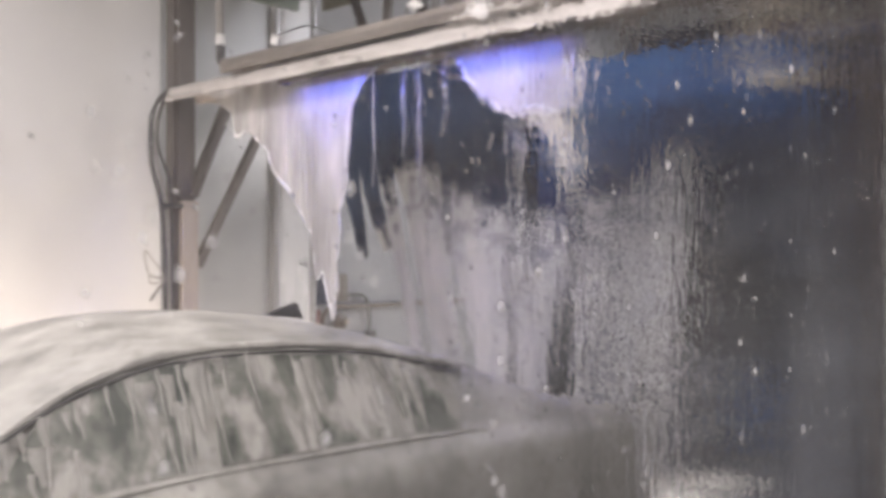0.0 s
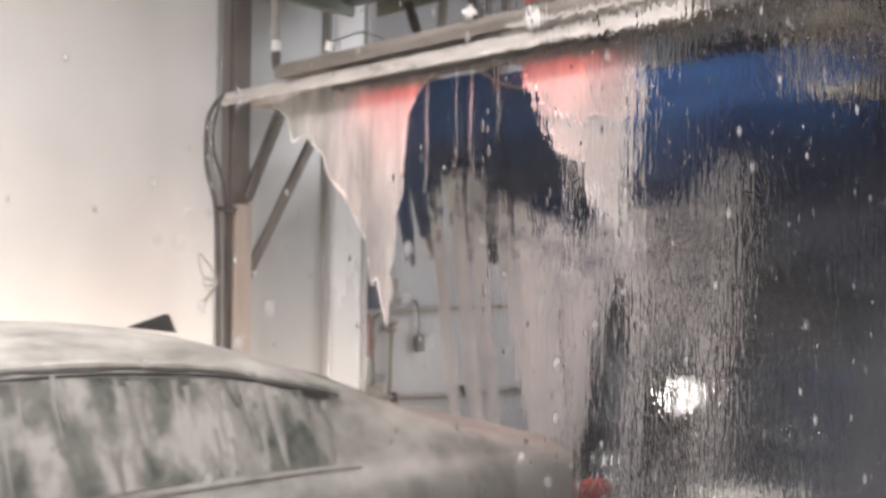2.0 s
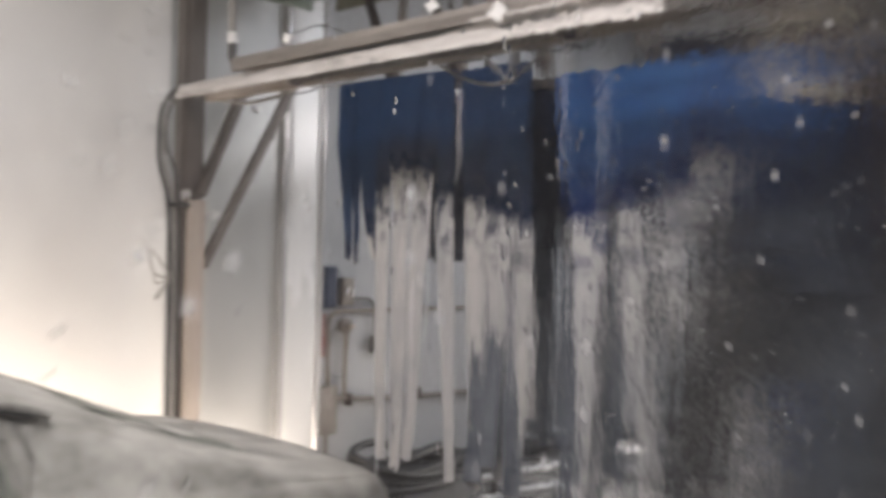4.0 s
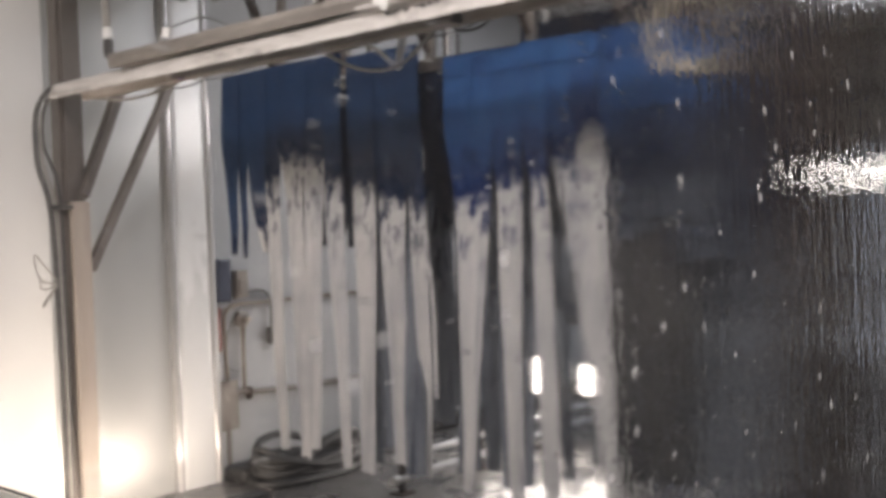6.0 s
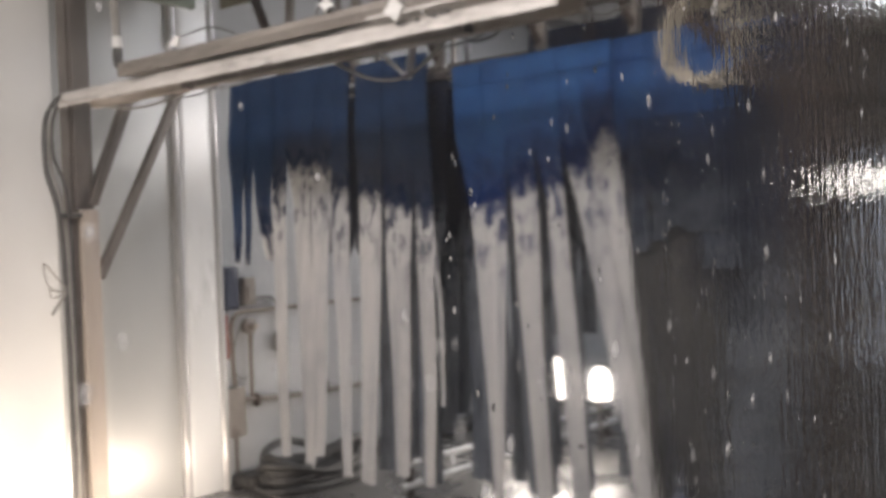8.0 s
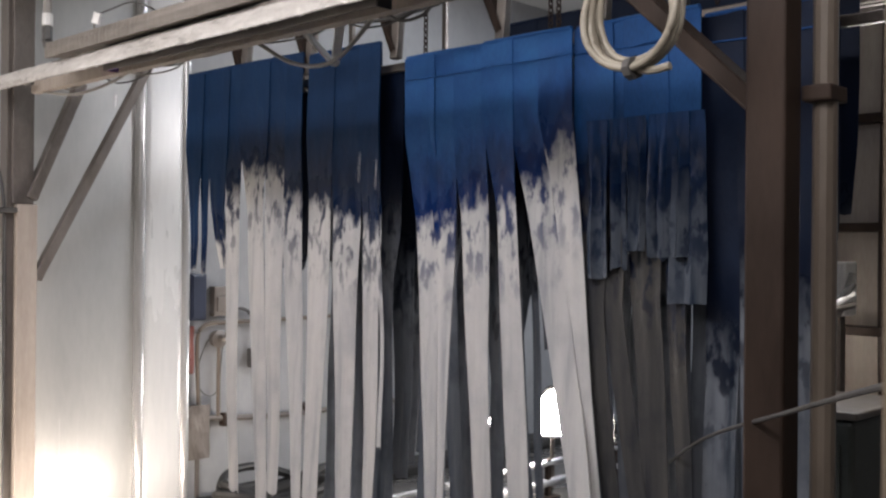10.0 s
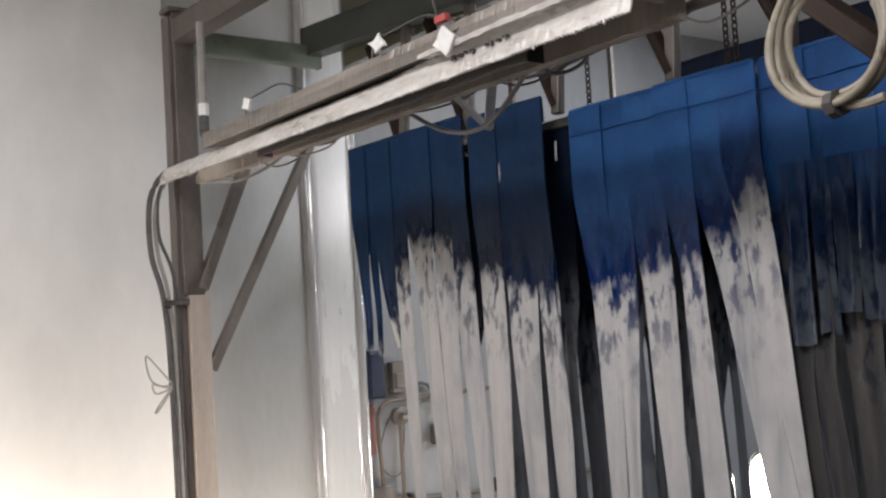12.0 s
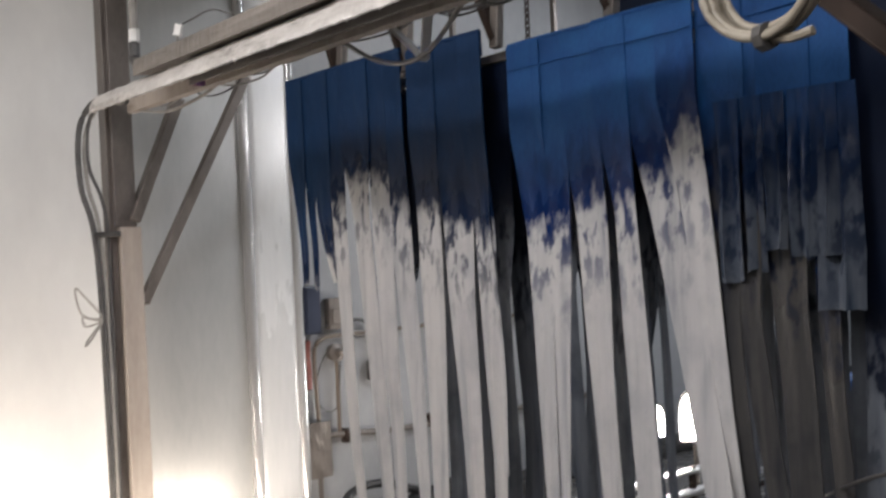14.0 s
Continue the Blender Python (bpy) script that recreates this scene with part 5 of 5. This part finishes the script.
def lather_flecks():
    """Soft blots of soapy water on the pane, thick in the middle and thinning to nothing at the rim."""
    m, nt, p = nodes_of("soapy_blot")
    clear, milk, mix = nt.nodes.new("ShaderNodeBsdfTransparent"), nt.nodes.new("ShaderNodeBsdfTranslucent"), nt.nodes.new("ShaderNodeMixShader")
    att, mul = nt.nodes.new("ShaderNodeAttribute"), nt.nodes.new("ShaderNodeMath")
    att.attribute_name, mul.operation = "thick", "MULTIPLY"
    link(nt, att.outputs["Fac"], mul.inputs[0])
    link(nt, ramp(nt, noise_node(nt, 260.0, 3.0).outputs[0], ((0.3, (0.35,) * 3), (0.7, (0.8,) * 3))).outputs[0], mul.inputs[1])
    for a, b in ((mul.outputs[0], mix.inputs[0]), (clear.outputs[0], mix.inputs[1]), (milk.outputs[0], mix.inputs[2]), (mix.outputs[0], nt.nodes["Material Output"].inputs[0])):
        link(nt, a, b)
    rng, verts, faces, thick = random.Random(21), [], [], []
    for i in range(950):
        x, z, r0 = rng.uniform(-3.6, -2.55), rng.uniform(1.40, 2.05), 0.0010 + 0.0030 * rng.random() ** 2.5
        full, base, n = rng.uniform(0.3, 1.0), len(verts), 12
        verts.append((x, Y0 + 0.0436, z))
        thick.append(full)
        for f, t in ((0.55, 0.6), (1.0, 0.0)):
            for k in range(n):
                a, w = 2 * math.pi * k / n, r0 * f * rng.uniform(0.85, 1.1)
                verts.append((x + w * math.cos(a), Y0 + 0.0434, z + 1.25 * w * math.sin(a)))
                thick.append(full * t)
        for k in range(n):
            a, b = base + 1 + k, base + 1 + (k + 1) % n
            faces += [(base, a, b), (a, a + n, b + n, b)]
    me = bpy.data.meshes.new("lather_flecks")
    me.from_pydata(verts, [], faces)
    me.attributes.new("thick", "FLOAT", "POINT").data.foreach_set("value", thick)
    me.materials.append(m)
    o = new("lather_flecks", me)
    o.visible_shadow = False
    tagged(o, "soft blots of soapy water on the window pane", "foam", kind="stuff")


lather_flecks()


def haze_sheet():
    """A thin milky sheet on the lane side of the pane, added as haze, thinning out to its upper edge."""
    m, nt, p = nodes_of("haze_sheet")
    tc, sx, mr = nt.nodes.new("ShaderNodeTexCoord"), nt.nodes.new("ShaderNodeSeparateXYZ"), nt.nodes.new("ShaderNodeMapRange")
    link(nt, tc.outputs["Object"], sx.inputs[0])
    link(nt, sx.outputs[2], mr.inputs["Value"])
    mr.inputs["From Min"].default_value, mr.inputs["From Max"].default_value = 0.62, 0.22
    n = noise_node(nt, 16.0, 5.0, stretch=(1, 1, 0.3))
    r = ramp(nt, n.outputs[0], ((0.3, (0.016,) * 3), (0.75, (0.050,) * 3)))
    mul = nt.nodes.new("ShaderNodeMath")
    mul.operation = "MULTIPLY"
    link(nt, r.outputs[0], mul.inputs[0])
    link(nt, mr.outputs[0], mul.inputs[1])
    clear, milk, mix = nt.nodes.new("ShaderNodeBsdfTransparent"), nt.nodes.new("ShaderNodeBsdfTranslucent"), nt.nodes.new("ShaderNodeMixShader")
    milk.inputs[0].default_value = (0.85, 0.84, 0.82, 1)
    for a, b in ((mul.outputs[0], mix.inputs[0]), (clear.outputs[0], mix.inputs[1]), (milk.outputs[0], mix.inputs[2]), (mix.outputs[0], nt.nodes["Material Output"].inputs[0])):
        link(nt, a, b)
    s = thing("haze_sheet", "thin milky sheet added on the pane for the early haze", "water", (-3.1, Y0 + 0.050, 1.37))
    o = part("milky_sheet", box((-0.68, 0.0, 0.0), (0.68, 0.0015, 0.64)), m, s)
    o.visible_shadow = False
    return s


HAZE_SHEET = haze_sheet()


# ---- turning bar in place of colour-changing LEDs under the tray ----
def led_stand_in():
    d = thing("led_stand_in", "turning bar with glowing faces, added for the tray's colour-changing LEDs", "lamp", (-0.09, -2.1, 2.605))
    h = 0.016
    for k, (n, col, s) in enumerate((("dark_face", None, 0), ("blue_face", (0.12, 0.20, 1.0), 60.0), ("violet_face", (0.75, 0.22, 1.0), 60.0), ("red_face", (1.0, 0.14, 0.10), 55.0))):
        bm = box((-h, -0.86, -h - 0.003), (h, 0.86, -h + 0.001))
        bmesh.ops.rotate(bm, verts=bm.verts, cent=(0, 0, 0), matrix=Matrix.Rotation(math.pi / 2 * k, 3, "Y"))
        part(n, bm, glow(n, col, s) if col else RUBBER, d)
    # plates added so that only the lower face throws its colour
    g = thing("spill_shield", "plates added to block light from the bar's unused faces", "guard", (-0.09, -2.1, 2.605))
    for a, b in (((-0.032, -0.90, -0.074), (-0.027, 0.90, 0.036)), ((0.027, -0.90, -0.046), (0.032, 0.90, 0.036)), ((-0.032, -0.90, 0.032), (0.032, 0.90, 0.038)), ((-0.032, -0.908, -0.074), (0.032, -0.902, 0.038)), ((-0.032, 0.902, -0.074), (0.032, 0.908, 0.038))):
        part("guard_plate", box(a, b), RUBBER, g)
    part("guard_skirt", box((-0.040, -0.91, -0.076), (-0.033, 0.91, 0.030)), GALV, g)
    return d


DRUM = led_stand_in()


# ---- movement ----
def motions():
    car_y = -2.08
    walk(CAR, [(t, pose(0.95 - 0.41 * t, car_y, 0)) for t in (0, 2, 4, 6, 8, 10, 12, 14)])
    # blue, then violet, red, and dark
    walk(DRUM, [(t, pose(-0.09, -2.1, 2.60, 0, -d, 0)) for t, d in ((0, 88), (0.12, 70), (0.22, 25), (0.32, 0), (0.5, 4), (0.6, 70), (0.7, 90), (0.85, 120), (1.0, 172), (1.5, 186), (1.65, 220), (1.75, 265), (1.9, 278), (2.05, 320), (2.2, 358), (2.8, 360), (14, 360))])
    for n, f in enumerate(FILMS):
        hold, x = 3.06 + 0.06 * n, f.location.x
        lift = ((0, 0.30), (0.3, 0.30), (0.6, 0.05), (1.5, 0.0), (3, 0.0)) if n == 2 else ((0, 0.0), (3, 0.0))
        rows = [(t, pose(x, 0.03 * math.sin(2.1 * t + n), float(np.interp(t, *zip(*lift))))) for t in (0, 0.3, 0.6, 1, 1.5, 2, 2.5, 3)]
        low = rows[-1][1].translation.z
        rows += [(hold, pose(x, 0, low)), (hold + 0.1, pose(x, 0, low - 0.45)), (hold + 0.2, pose(x, 0, low - 1.4)), (hold + 0.33, pose(x, 0, -2.9)), (14, pose(x, 0, -2.9))]
        walk(f, rows)
    for n, (f, y) in enumerate(STRANDS):
        t0 = 3.3 + 0.14 * n
        walk(f, [(0, pose(0.01, y, 2.6)), (t0, pose(0.01, y, 2.58)), (t0 + 0.3, pose(0.01, y, 1.9)), (t0 + 0.6, pose(0.01, y, 0.6)), (t0 + 0.8, pose(0.01, y, -0.9)), (14, pose(0.01, y, -0.9))])
    walk(WEB, [(0, pose(0.01, -2.74, 2.6)), (3.6, pose(0.01, -2.74, 2.59)), (3.7, pose(0.01, -2.74, 2.2)), (3.85, pose(0.01, -2.74, 1.0)), (4.0, pose(0.01, -2.74, -0.3)), (14, pose(0.01, -2.74, -0.3))])
    for d, t0 in DRIPS:
        x, y, z = d.location
        walk(d, [(0, pose(x, y, z)), (t0, pose(x, y, z)), (t0 + 0.1, pose(x, y, z - 0.06)), (t0 + 0.25, pose(x, y, z - 0.32)), (t0 + 0.45, pose(x, y, z - 1.0)), (t0 + 0.7, pose(x, y, 0.05)), (14, pose(x, y, 0.05))])
    for n, c in enumerate(SWINGERS):
        at = c.location.copy()
        amp = 1.2 if n < 6 else 1.0
        rows = []
        for k in range(29):
            t = k * 0.5
            a = amp * math.exp(-max(0, t - 7) / 2.5)
            rows.append((t, pose(*at, a * 0.8 * math.sin(2.0 * t + 0.7 * n), a * math.sin(2.6 * t + 0.9 * n), 0)))
        walk(c, rows)
    for n, s in enumerate(STRIPS):
        at = s.location.copy()
        y = s.parent.location.y + at.y
        rows = []
        for k in range(57):
            t = k * 0.25
            a = float(np.interp(t, (0, 4, 6, 8.2, 10.3, 11.5, 14), (1.0, 1.0, 0.45, 0.40, 0.14, 0.05, 0.03)))
            lean = float(np.interp(y, (-4.0, -3.2, -2.3, -2.1, -0.9), (5, 8, 9, 6, 14))) * math.cos(2 * math.pi * (t - 1.32 - (0 if y > -2.2 else 0.6)) / 2.2) + 1.5 * math.sin(3.1 * t + 1.7 * n)
            if -3.58 < y < -3.17:
                lean += 13.0 * float(np.interp(t, (0, 3.2, 4.3, 14), (1, 1, 0, 0)))
            if -3.17 < y < -2.2:
                lean += 15.0 * float(np.interp(t, (0, 2.3, 2.8, 3.2, 3.9, 4.2, 5.0, 14), (0, 0, 1, 1, -0.8, -0.8, 0, 0)))
            rows.append((t, pose(*at, a * lean, a * 2.0 * math.sin(2.6 * t + 0.9 * n), 0)))
        walk(s, rows)
    # the added haze sheet slides down the pane and out of view
    walk(HAZE_SHEET, [(0, pose(*HAZE_SHEET.location)), (1.0, pose(HAZE_SHEET.location.x, HAZE_SHEET.location.y, HAZE_SHEET.location.z - 0.05)), (2.0, pose(HAZE_SHEET.location.x, HAZE_SHEET.location.y, HAZE_SHEET.location.z - 0.22)), (3.2, pose(HAZE_SHEET.location.x, HAZE_SHEET.location.y, HAZE_SHEET.location.z - 0.62)), (14, pose(HAZE_SHEET.location.x, HAZE_SHEET.location.y, HAZE_SHEET.location.z - 0.75))])


motions()
